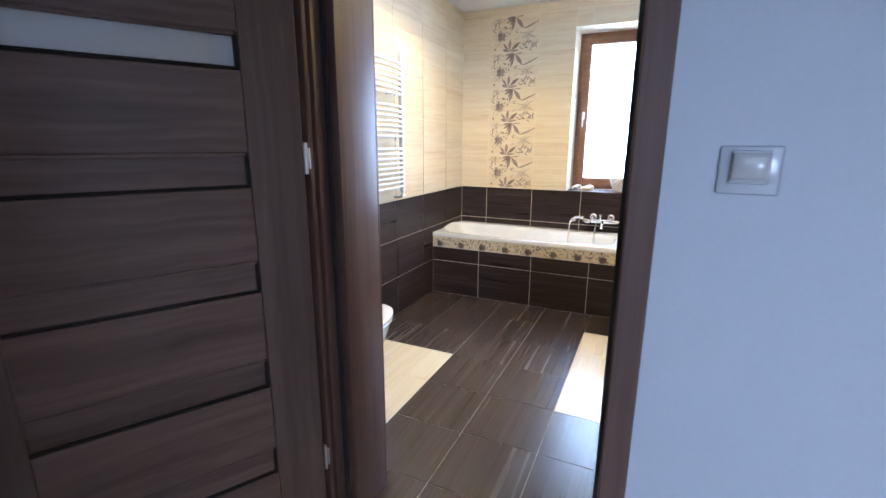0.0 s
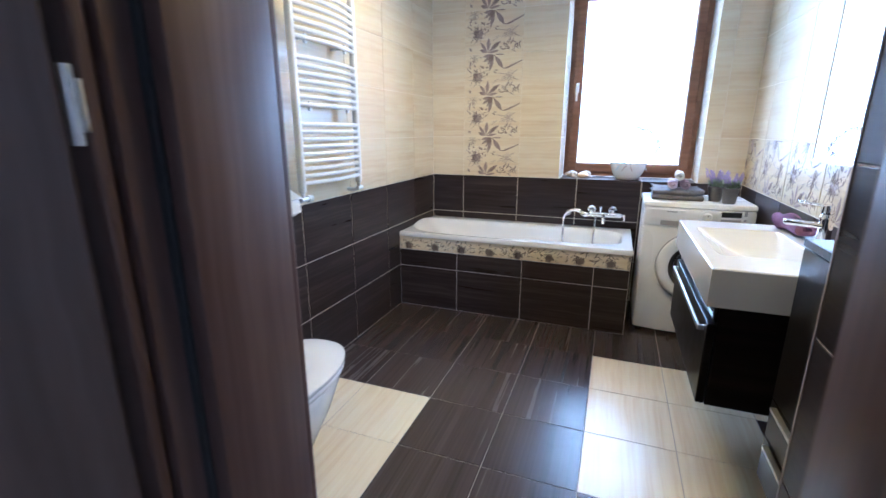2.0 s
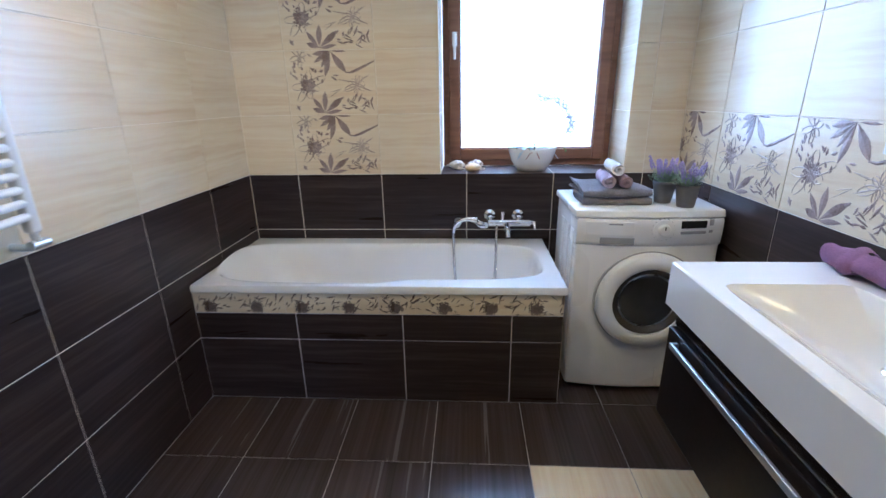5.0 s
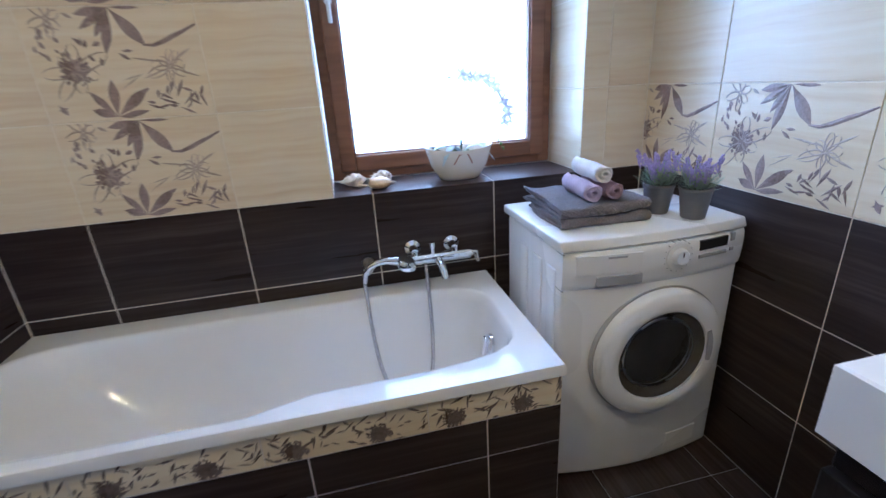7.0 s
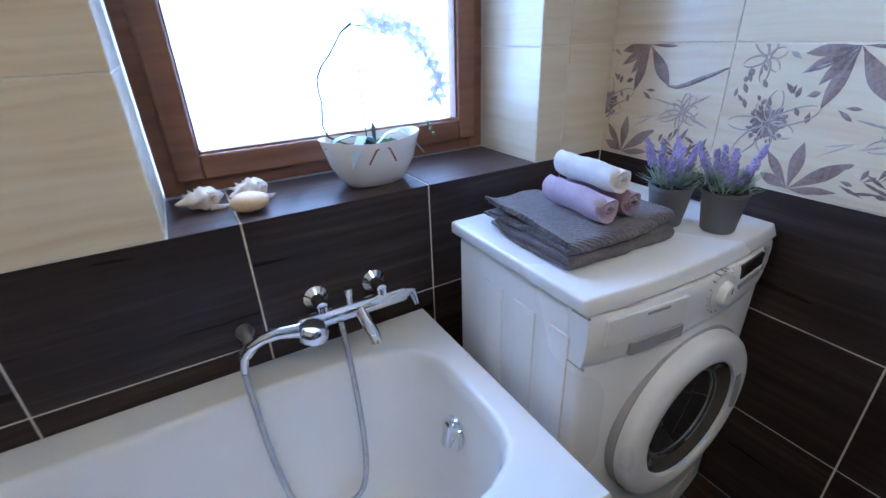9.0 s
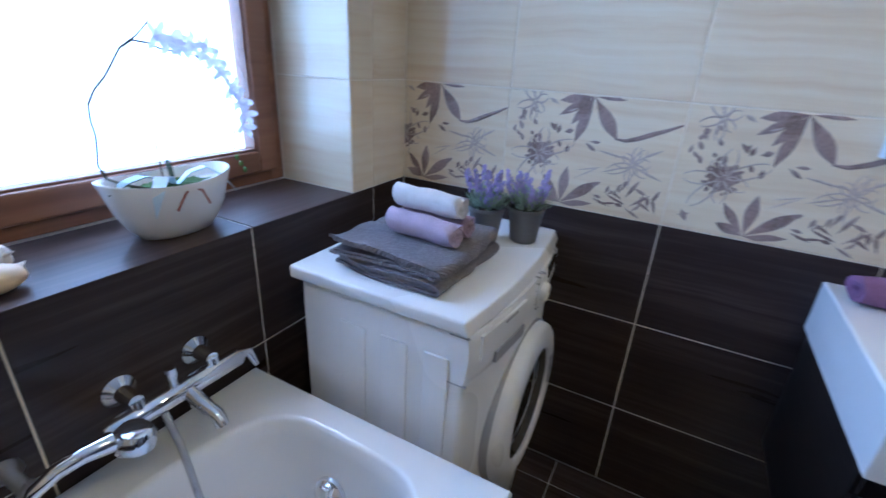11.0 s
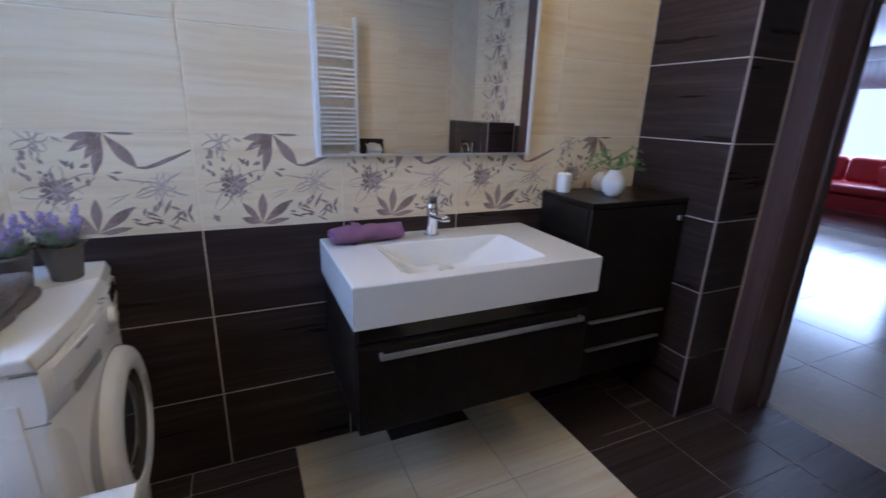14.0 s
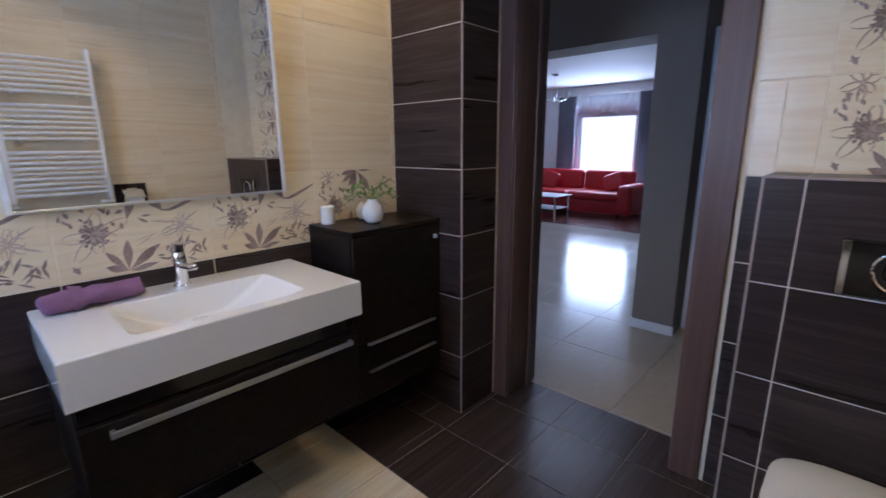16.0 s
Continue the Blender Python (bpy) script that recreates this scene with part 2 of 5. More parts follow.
wall_door = structure("wall_south", joined(
    box(XL - T, YH, 0, DOOR[0] - 0.03, YD - T, TOP), box(DOOR[1] + 0.03, YH, 0, XR + T, YD - T, TOP),
    box(DOOR[0] - 0.03, YH, DOOR[2] + 0.03, DOOR[1] + 0.03, YD - T, TOP)), GROUT_CREAM, "doorway wall, tiled inside and painted outside")
ceiling = structure("ceiling", box(XL - 0.2, YH, TOP, XR + 0.2, YW + 0.45, TOP + 0.2), PAINT, "plain white bathroom ceiling", "ceiling")
BOX_W, BOX_Y, BOX_T = -0.448, 1.975, 1.235
prewall = structure("wall_cistern", box(XL - T, YD - T, 0, BOX_W - T, BOX_Y - T, BOX_T - T), GROUT_PALE, "dark tiled boxing that hides the toilet cistern")
PX, PY = 0.655, 2.030
pillar = structure("wall_pillar", box(PX + T, YD - T, 0, XR + T, PY - T, TOP), GROUT_PALE, "dark tiled pillar beside the doorway")

# hall and living room shell
HX0, HX1, HY0 = -2.2, 6.2, -5.7
hall_floor = structure("floor_hall", box(HX0, HY0, -0.15, HX1, YH, -0.003), GROUT_PALE, "glossy grey beige tiles of the hall", "floor")
hall_ceiling = structure("ceiling_hall", box(HX0, HY0, 2.5, HX1, YH, 2.7), PAINT, "white ceiling of hall and living room", "ceiling")
hall_skin = structure("wall_hall_north", joined(
    box(HX0, YH - 0.012, 0, DOOR[0] - 0.03, YH, 2.5), box(DOOR[1] + 0.03, YH - 0.012, 0, HX1, YH, 2.5), box(DOOR[0] - 0.03, YH - 0.012, DOOR[2] + 0.03, DOOR[1] + 0.03, YH, 2.5)), BLUE_PAINT, "pale painted hall wall around the bathroom door")
structure("wall_hall_west", box(HX0 - 0.2, HY0, 0, HX0, YH, 2.5), GREY_PAINT, "grey painted hall wall")
structure("wall_hall_east", box(HX1, HY0, 0, HX1 + 0.2, YH, 2.5), PAINT, "white painted living room wall")
LW = (2.68, 4.03, 0.66, 1.98)
structure("wall_living_south", joined(
    box(HX0, HY0 - 0.3, 0, LW[0], HY0, 2.5), box(LW[1], HY0 - 0.3, 0, HX1, HY0, 2.5),
    box(LW[0], HY0 - 0.3, 0, LW[1], HY0, LW[2]), box(LW[0], HY0 - 0.3, LW[3], LW[1], HY0, 2.5)), PAINT, "white living room wall with a bright window")
structure("wall_hall_stub", box(0.16, -0.1, 0, 0.44, 0.32, 2.5), GREY_PAINT, "grey wall end between hall and living room")
structure("beam_living", box(0.44, 0.02, 2.02, HX1, 0.32, 2.5), GREY_PAINT, "dark header above the living room opening", "beam")

# ---- surfaces of single things ----
CLOTH_GREY = plain("grey_terry", (0.175, 0.160, 0.172), 0.95, scale=200, bump=1.0, spread=0.35)
CLOTH_RIB = plain("grey_ribbed_terry", (0.195, 0.180, 0.195), 0.95, scale=170, bump=1.0, spread=0.4)

def ribbed(m, pitch):
    """Fine woven ribs over a cloth's own relief."""
    t = m.node_tree
    co, wave, bp = t.nodes.new("ShaderNodeTexCoord"), t.nodes.new("ShaderNodeTexWave"), t.nodes.new("ShaderNodeBump")
    wave.bands_direction = "DIAGONAL"
    wave.inputs["Scale"].default_value, wave.inputs["Distortion"].default_value, wave.inputs["Detail Scale"].default_value = pitch, 1.2, 3.0
    bp.inputs["Strength"].default_value, bp.inputs["Distance"].default_value = 0.8, 0.002
    t.links.new(co.outputs["Object"], wave.inputs["Vector"])
    t.links.new(wave.outputs[1], bp.inputs["Height"])
    t.links.new(t.nodes["Bump"].outputs[0], bp.inputs["Normal"])
    t.links.new(bp.outputs[0], t.nodes["Principled BSDF"].inputs["Normal"])


ribbed(CLOTH_RIB, 52)
CLOTH_WHITE = plain("white_terry", (0.78, 0.75, 0.74), 0.95, scale=420, bump=1.0, spread=0.12)
CLOTH_LILAC = plain("lilac_terry", (0.52, 0.42, 0.53), 0.95, scale=420, bump=1.0, spread=0.18)
CLOTH_MAUVE = plain("mauve_terry", (0.36, 0.25, 0.30), 0.95, scale=420, bump=1.0, spread=0.2)
CLOTH_PURPLE = plain("purple_terry", (0.24, 0.12, 0.235), 0.95, scale=300, bump=1.0, spread=0.25)
POT_GREY = plain("grey_plastic_pot", (0.16, 0.155, 0.16), 0.55, scale=50, spread=0.1)
POT_WHITE = plain("white_glazed_pot", (0.80, 0.79, 0.78), 0.22, scale=20, spread=0.04)
VASE_BEIGE = plain("beige_glazed_vase", (0.55, 0.43, 0.28), 0.3, scale=25, spread=0.1)
SOIL = plain("potting_soil", (0.035, 0.025, 0.018), 0.95, scale=220, bump=1.0, spread=0.5)
LEAF = plain("grey_green_leaf", (0.36, 0.45, 0.31), 0.6, scale=60, spread=0.35)
LEAF_DARK = plain("glossy_orchid_leaf", (0.05, 0.09, 0.07), 0.3, scale=30, spread=0.3)
LEAF_FRESH = plain("fresh_green_leaf", (0.13, 0.26, 0.06), 0.45, scale=40, spread=0.35)
MOSS = plain("green_moss", (0.09, 0.16, 0.04), 0.95, scale=240, bump=1.0, spread=0.5)
LAVENDER = plain("lavender_bloom", (0.40, 0.33, 0.60), 0.8, scale=160, spread=0.3)
PETAL = plain("pale_orchid_petal", (0.72, 0.70, 0.78), 0.6, scale=30, spread=0.1)
petal_nodes = PETAL.node_tree
thin = petal_nodes.nodes.new("ShaderNodeBsdfTranslucent")
thin.inputs[0].default_value = (0.80, 0.78, 0.86, 1)
both = petal_nodes.nodes.new("ShaderNodeMixShader")
both.inputs[0].default_value = 0.4
petal_nodes.links.new(petal_nodes.nodes["Principled BSDF"].outputs[0], both.inputs[1])
petal_nodes.links.new(thin.outputs[0], both.inputs[2])
petal_nodes.links.new(both.outputs[0], petal_nodes.nodes["Material Output"].inputs[0])
STEM = plain("brown_green_stem", (0.09, 0.08, 0.045), 0.6, scale=60, spread=0.3)
RIBBON = plain("pale_blue_ribbon", (0.55, 0.68, 0.80), 0.4, scale=30, spread=0.1)
SHELL = plain("cream_sea_shell", (0.74, 0.66, 0.58), 0.55, scale=70, bump=0.5, spread=0.2)
SHELL_AMBER = plain("amber_sea_shell", (0.72, 0.52, 0.30), 0.4, scale=45, bump=0.3, spread=0.25)
PAPER = plain("toilet_paper", (0.80, 0.79, 0.77), 0.95, scale=240, bump=0.6, spread=0.05)
PRINT = plain("mauve_brown_print", (0.29, 0.215, 0.19), 0.28, scale=160, bump=0.2, spread=0.4)
RELIEF = plain("pale_relief_line", (0.52, 0.44, 0.38), 0.15, scale=90, spread=0.2)
PRINT_SOFT = plain("tan_print", (0.43, 0.34, 0.27), 0.28, scale=160, bump=0.2, spread=0.4)
PANEL_GREY = plain("washer_panel_grey", (0.38, 0.38, 0.40), 0.4, scale=60, spread=0.05)
DISPLAY = plain("dark_display", (0.03, 0.03, 0.035), 0.15, scale=20, spread=0.1)
DARK_GLASS = plain("dark_door_glass", (0.035, 0.035, 0.04), 0.05, scale=9, spread=0.4, coat=0.5)
INNER = plain("porthole_inner_ring", (0.075, 0.068, 0.062), 0.16, scale=30, spread=0.15)
DRUM = plain("drum_steel", (0.40, 0.41, 0.43), 0.3, 1.0, scale=40, spread=0.2)
HOSE = plain("chrome_hose", (0.62, 0.62, 0.65), 0.22, 1.0, scale=380, bump=0.8, spread=0.2)
SWITCH_FRAME = plain("switch_frame_plastic", (0.46, 0.49, 0.54), 0.15, scale=40, spread=0.03)
SWITCH_GREY = plain("switch_rocker_plastic", (0.46, 0.46, 0.46), 0.15, scale=40, spread=0.03)
PLASTIC = plain("white_switch_plastic", (0.74, 0.75, 0.74), 0.35, scale=40, spread=0.02)
RED = plain("red_leather", (0.42, 0.018, 0.022), 0.38, scale=90, bump=0.3, spread=0.2)
CURTAIN = plain("grey_curtain", (0.20, 0.20, 0.24), 0.9, scale=120, spread=0.15)
NET = plain("white_pelmet", (0.75, 0.77, 0.80), 0.9, scale=120, spread=0.08)
PARQUET = streaked("dark_parquet", ((0.3, (0.06, 0.025, 0.02)), (0.5, (0.11, 0.05, 0.04)), (0.7, (0.16, 0.08, 0.06))), 0.2, fine=40, along=1.5)
STONE = plain("dark_stone_cladding", (0.12, 0.11, 0.10), 0.85, scale=30, bump=1.0, spread=0.5)
WHITE_STRIP = plain("white_trim", (0.76, 0.77, 0.80), 0.35, scale=40, spread=0.04)

PRINT_DARK = plain("dark_border_print", (0.15, 0.11, 0.09), 0.3, scale=160, bump=0.2, spread=0.5)
TRIM = plain("mauve_grey_trim", (0.36, 0.29, 0.28), 0.35, scale=40, spread=0.08)


def glow(name, colour, strength):
    m, t, b = material(name)
    e = t.nodes.new("ShaderNodeEmission")
    e.inputs[0].default_value, e.inputs[1].default_value = (*colour, 1), strength
    t.links.new(e.outputs[0], t.nodes["Material Output"].inputs[0])
    return m


BULB = glow("warm_bulb", (1.0, 0.78, 0.5), 6)
DAY = glow("bright_overcast_outdoors", (0.84, 0.95, 1.0), 2.0)
DAY_HAZE = glow("white_haze_outdoors", (0.80, 0.91, 1.0), 2.3)
dn = DAY.node_tree
where, haze, tone = dn.nodes.new("ShaderNodeTexCoord"), dn.nodes.new("ShaderNodeTexNoise"), dn.nodes.new("ShaderNodeValToRGB")
flat = dn.nodes.new("ShaderNodeMapping")
flat.inputs["Scale"].default_value = (0.8, 1, 3.0)
haze.inputs["Scale"].default_value, haze.inputs["Detail"].default_value = 2.4, 8
tone.color_ramp.elements[0].position, tone.color_ramp.elements[0].color = 0.42, (0.36, 0.52, 0.47, 1)
tone.color_ramp.elements[1].position, tone.color_ramp.elements[1].color = 0.66, (0.86, 0.96, 1.0, 1)
dn.links.new(where.outputs["Object"], flat.inputs["Vector"])
dn.links.new(flat.outputs[0], haze.inputs["Vector"])
axis, rise, low = dn.nodes.new("ShaderNodeSeparateXYZ"), dn.nodes.new("ShaderNodeMapRange"), dn.nodes.new("ShaderNodeMath")
rise.inputs["From Min"].default_value, rise.inputs["From Max"].default_value = -0.6, 0.9
rise.inputs["To Min"].default_value, rise.inputs["To Max"].default_value = -0.14, 0.16
dn.links.new(where.outputs["Object"], axis.inputs[0])
dn.links.new(axis.outputs[2], rise.inputs[0])
dn.links.new(haze.outputs[0], low.inputs[0])
dn.links.new(rise.outputs[0], low.inputs[1])
dn.links.new(low.outputs[0], tone.inputs[0])
dn.links.new(tone.outputs[0], dn.nodes["Emission"].inputs[0])


def roundrect(x0, y0, x1, y1, z, n=64, power=5.0):
    """A ring of points: a superellipse in a rectangle (power 0: the rectangle itself)."""
    cx, cy, a, b, out = (x0 + x1) / 2, (y0 + y1) / 2, (x1 - x0) / 2, (y1 - y0) / 2, []
    for k in range(n):
        c, s = math.cos(k * math.tau / n), math.sin(k * math.tau / n)
        f = 1 / max(abs(c), abs(s)) if not power else (abs(c) ** power + abs(s) ** power) ** (-1 / power)
        out.append((cx + a * c * f, cy + b * s * f, z))
    return out


def rings_mesh(rings, cap_last=True, cap_first=False):
    bm = bmesh.new()
    vs = [[bm.verts.new(p) for p in r] for r in rings]
    n = len(rings[0])
    for a, b in zip(vs, vs[1:]):
        for k in range(n):
            bm.faces.new((a[k], a[(k + 1) % n], b[(k + 1) % n], b[k]))
    if cap_last:
        bm.faces.new(vs[-1])
    if cap_first:
        bm.faces.new(vs[0][::-1])
    bmesh.ops.recalc_face_normals(bm, faces=bm.faces)
    return bm


def wobble(bm, amount, scale, seed=0.0):
    for v in bm.verts:
        v.co += noise.noise_vector(v.co * scale + Vector((seed, seed * 2, 0))) * amount
    return bm


def smooth_ob(ob, angle=40):
    for p in ob.data.polygons:
        p.use_smooth = True
    ob.data.set_sharp_from_angle(angle=radians(angle))
    return ob


# ---- doorway ----
def doorway():
    d0, d1, top = DOOR
    fr = tagged(new("door_frame"), "dark brown wood-foil door frame with wide lining", "door frame", kind="structure")
    for name, a, b in (("lining", d0 - 0.03, d0), ("lining", d1, d1 + 0.03)):
        smooth_ob(part(name, box(a, YH - 0.002, 0, b, YD + 0.002, top, 0.002), JAMB_WOOD, fr))
    part("head", box(d0 - 0.03, YH - 0.002, top, d1 + 0.03, YD + 0.002, top + 0.03, 0.002), JAMB_WOOD, fr)
    for y0, y1 in ((YH - 0.032, YH - 0.0125), (YD + 0.003, YD + 0.020)):
        for a, b in ((d0 - 0.070, d0 - 0.004 if y0 < YH else d0 + 0.040), (d1 + 0.004, d1 + 0.066)):
            if y0 > YD and a > 0:
                b = PX + 0.0
            part("architrave", box(a, y0, 0, b, y1, top + 0.085, 0.005), JAMB_WOOD, fr)
        part("architrave", box(d0 - 0.004 if y0 < YH else d0 + 0.040, y0, top + 0.004, d1 + 0.004, y1, top + 0.085, 0.005), JAMB_WOOD, fr)
    # rebate with its dark seal, on which the leaf closes
    for a, b, deep in ((d0, d0 + 0.044, YD + 0.002), (d1 - 0.012, d1, YH + 0.075)):
        smooth_ob(part("stop", box(a, YH + 0.045, 0, b, deep, top, 0.003), JAMB_WOOD, fr))
        part("seal", box(a, YH + 0.036, 0, b - 0.028 if a == d0 else b, YH + 0.045, top, 0.002), RUBBER, fr)
    for z in (0.310, 1.300):
        hg = part("hinge", joined(moved(lathe([(0, -0.045), (0.007, -0.045), (0.007, 0.045), (0, 0.045)], 12), pose(d0 - 0.012, YH - 0.042, z)), box(d0 - 0.03, YH - 0.036, z - 0.03, d0 - 0.002, YH - 0.0325, z + 0.03)), BRUSHED, fr, "small steel hinge")
    return fr


def door_leaf():
    w, h, t = 0.80, 2.02, 0.04
    leaf = thing("door", "open dark brown panelled door with a frosted glass strip", "door", (DOOR[0] - 0.02, YH - 0.05, 0.012), LEAF_TURN)
    s0, s1 = 0.147, w - 0.112
    part("stile", box(0, -t / 2, 0, s0, t / 2, h, 0.003), JAMB_DARK, leaf)
    part("stile", box(s1, -t / 2, 0, w, t / 2, h, 0.003), JAMB_DARK, leaf)
    for a, b in DOOR_BANDS(h):
        part("rail", box(s0, -t / 2, a, s1, t / 2, b, 0.004), DOOR_WOOD, leaf)
    for k, (a, b) in enumerate(DOOR_GAPS):
        if k == len(DOOR_GAPS) - 1:
            part("pane", box(s0, -0.003, a, s1, 0.003, b), FROSTED, leaf, "frosted glass strip")
        else:
            part("panel", box(s0, -t / 2 + 0.010, a, s1, t / 2 - 0.010, b), DOOR_WOOD, leaf)
        # Lower and hinge-side beads are black: shadow lines of the recess, put in colour.
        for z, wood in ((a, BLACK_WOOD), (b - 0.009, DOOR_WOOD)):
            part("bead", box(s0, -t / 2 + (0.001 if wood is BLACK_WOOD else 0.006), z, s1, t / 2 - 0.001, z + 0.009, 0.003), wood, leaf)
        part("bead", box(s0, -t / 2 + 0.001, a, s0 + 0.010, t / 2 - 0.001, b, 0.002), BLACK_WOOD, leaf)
    hd = part("handle", joined(tube([(w - 0.06, -t / 2, 1.03), (w - 0.06, -t / 2 - 0.045, 1.03), (w - 0.17, -t / 2 - 0.05, 1.03)], 0.009), moved(lathe([(0, 0), (0.024, 0), (0.024, 0.008), (0, 0.008)]), pose(w - 0.06, -t / 2, 1.03, 90, 0, 0))), BRUSHED, leaf, "satin steel lever handle")
    return leaf


JAMB_DARK = streaked("dark_stile_foil", ((0.3, (0.064, 0.040, 0.034)), (0.5, (0.102, 0.067, 0.058)), (0.7, (0.150, 0.102, 0.089))), 0.36, fine=55, along=1.0, wave=0.03, vertical=True)
LEAF_TURN = -119.0
DOOR_GAPS = [(0.324, 0.415), (0.620, 0.714), (0.918, 1.010), (1.214, 1.306), (1.510, 1.600)]


def DOOR_BANDS(h):
    edges = [0] + [e for g in DOOR_GAPS for e in g] + [h]
    return list(zip(edges[::2], edges[1::2]))


doorway()
door_leaf()


def wall_switch():
    """A rocker with rounded ends, standing proud of a wide pale frame."""
    sw = thing("wall_switch", "glossy grey light switch in a pale frame on hall wall", "switch", (0.783, YH - 0.0125, 1.296))
    smooth_ob(part("frame", box(-0.052, -0.007, -0.047, 0.052, 0, 0.047, 0.005, 3), SWITCH_FRAME, sw, "pale glassy frame"), 40)
    part("collar", box(-0.033, -0.0145, -0.026, 0.033, -0.0065, 0.038, 0.003), SWITCH_FRAME, sw)
    rows = []
    for z, d in ((-0.0275, 0.0), (-0.027, 0.004), (-0.019, 0.0075), (0.0, 0.0095), (0.019, 0.0075), (0.027, 0.004), (0.0275, 0.0)):
        rows.append([(x, -0.013 - d * (1 if abs(x) < 0.03 else 0.75), z + 0.006) for x in (-0.031, -0.029, -0.01, 0.01, 0.029, 0.031)])
    bm = bmesh.new()
    vs = [[bm.verts.new(p) for p in r] for r in rows]
    for p, q in zip(vs, vs[1:]):
        for k in range(5):
            bm.faces.new((p[k], p[k + 1], q[k + 1], q[k]))
    for side in (0, 5):
        bm.faces.new([r[side] for r in vs])
    bmesh.ops.recalc_face_normals(bm, faces=bm.faces)
    smooth_ob(part("rocker", bm, SWITCH_GREY, sw, "warm grey glossy rocker"), 50)
    for z in (-0.0165, 0.0265):
        part("rim", box(-0.027, -0.0224, z, 0.027, -0.018, z + 0.0016), PANEL_GREY, sw)


wall_switch()


# ---- window ----
def window(name, x0, x1, z0, z1, y, depth, wood, label, handle=True, out=1):
    w = tagged(new(name), label, "window", kind="structure")
    f, s = 0.048, 0.062
    def bars(nm, a0, a1, b0, b1, th, ya, yb, bev):
        for bx in ((a0, b0, a0 + th, b1), (a1 - th, b0, a1, b1), (a0 + th, b0, a1 - th, b0 + th), (a0 + th, b1 - th, a1 - th, b1)):
            part(nm, box(bx[0], ya, bx[1], bx[2], yb, bx[3], bev), wood, w)
    bars("frame", x0, x1, z0, z1, f, y, y + out * depth, 0.004)
    bars("sash", x0 + f - 0.014, x1 - f + 0.014, z0 + f - 0.014, z1 - f + 0.014, s, y - out * 0.018, y + out * 0.05, 0.006)
    g = f + s - 0.02
    bars("bead", x0 + g, x1 - g, z0 + g, z1 - g, 0.012, y - out * 0.008, y + out * 0.03, 0.003)
    pane = part("pane", box(x0 + g, y + out * 0.012, z0 + g, x1 - g, y + out * 0.018, z1 - g), CLEAR, w)
    pane.visible_shadow = False
    if handle:
        hz = (z0 + z1) / 2 - 0.02
        hd = part("handle", joined(box(x0 + f + 0.006, y - 0.030, hz - 0.035, x0 + f + 0.032, y - 0.018, hz + 0.035, 0.004), tube([(x0 + f + 0.019, y - 0.03, hz + 0.02), (x0 + f + 0.019, y - 0.055, hz + 0.02), (x0 + f + 0.019, y - 0.058, hz - 0.10)], [0.008, 0.008, 0.007])), ENAMEL, w, "white window handle")
    return w


window("window_1", WIN[0] + 0.004, WIN[1] - 0.004, WIN[2] + 0.004, WIN[3] - 0.004, 4.93, 0.07, WINDOW_WOOD, "single sash window in brown wood foil")
window("window_2", LW[0], LW[1], LW[2], LW[3], HY0 - 0.15, 0.06, WHITE_STRIP, "white living room window, overexposed daylight behind", False, -1)
tagged(part("backdrop", box(-6, 8.5, -3, 7, 8.55, 7), DAY), "bright overcast daylight outdoors", "backdrop", kind="structure")
tagged(part("backdrop", box(-4, -9.05, -3, 10, -9.0, 7), DAY_HAZE), "bright overcast daylight outdoors", "backdrop", kind="structure")
tagged(part("ground", box(-60, -60, -0.6, 60, 60, -0.4), LEAF_FRESH), "grass ground outside the house", "ground", kind="structure")


# ---- bathtub ----
TUB = (XL + 0.003, 3.982, 0.446, YW - 0.003)


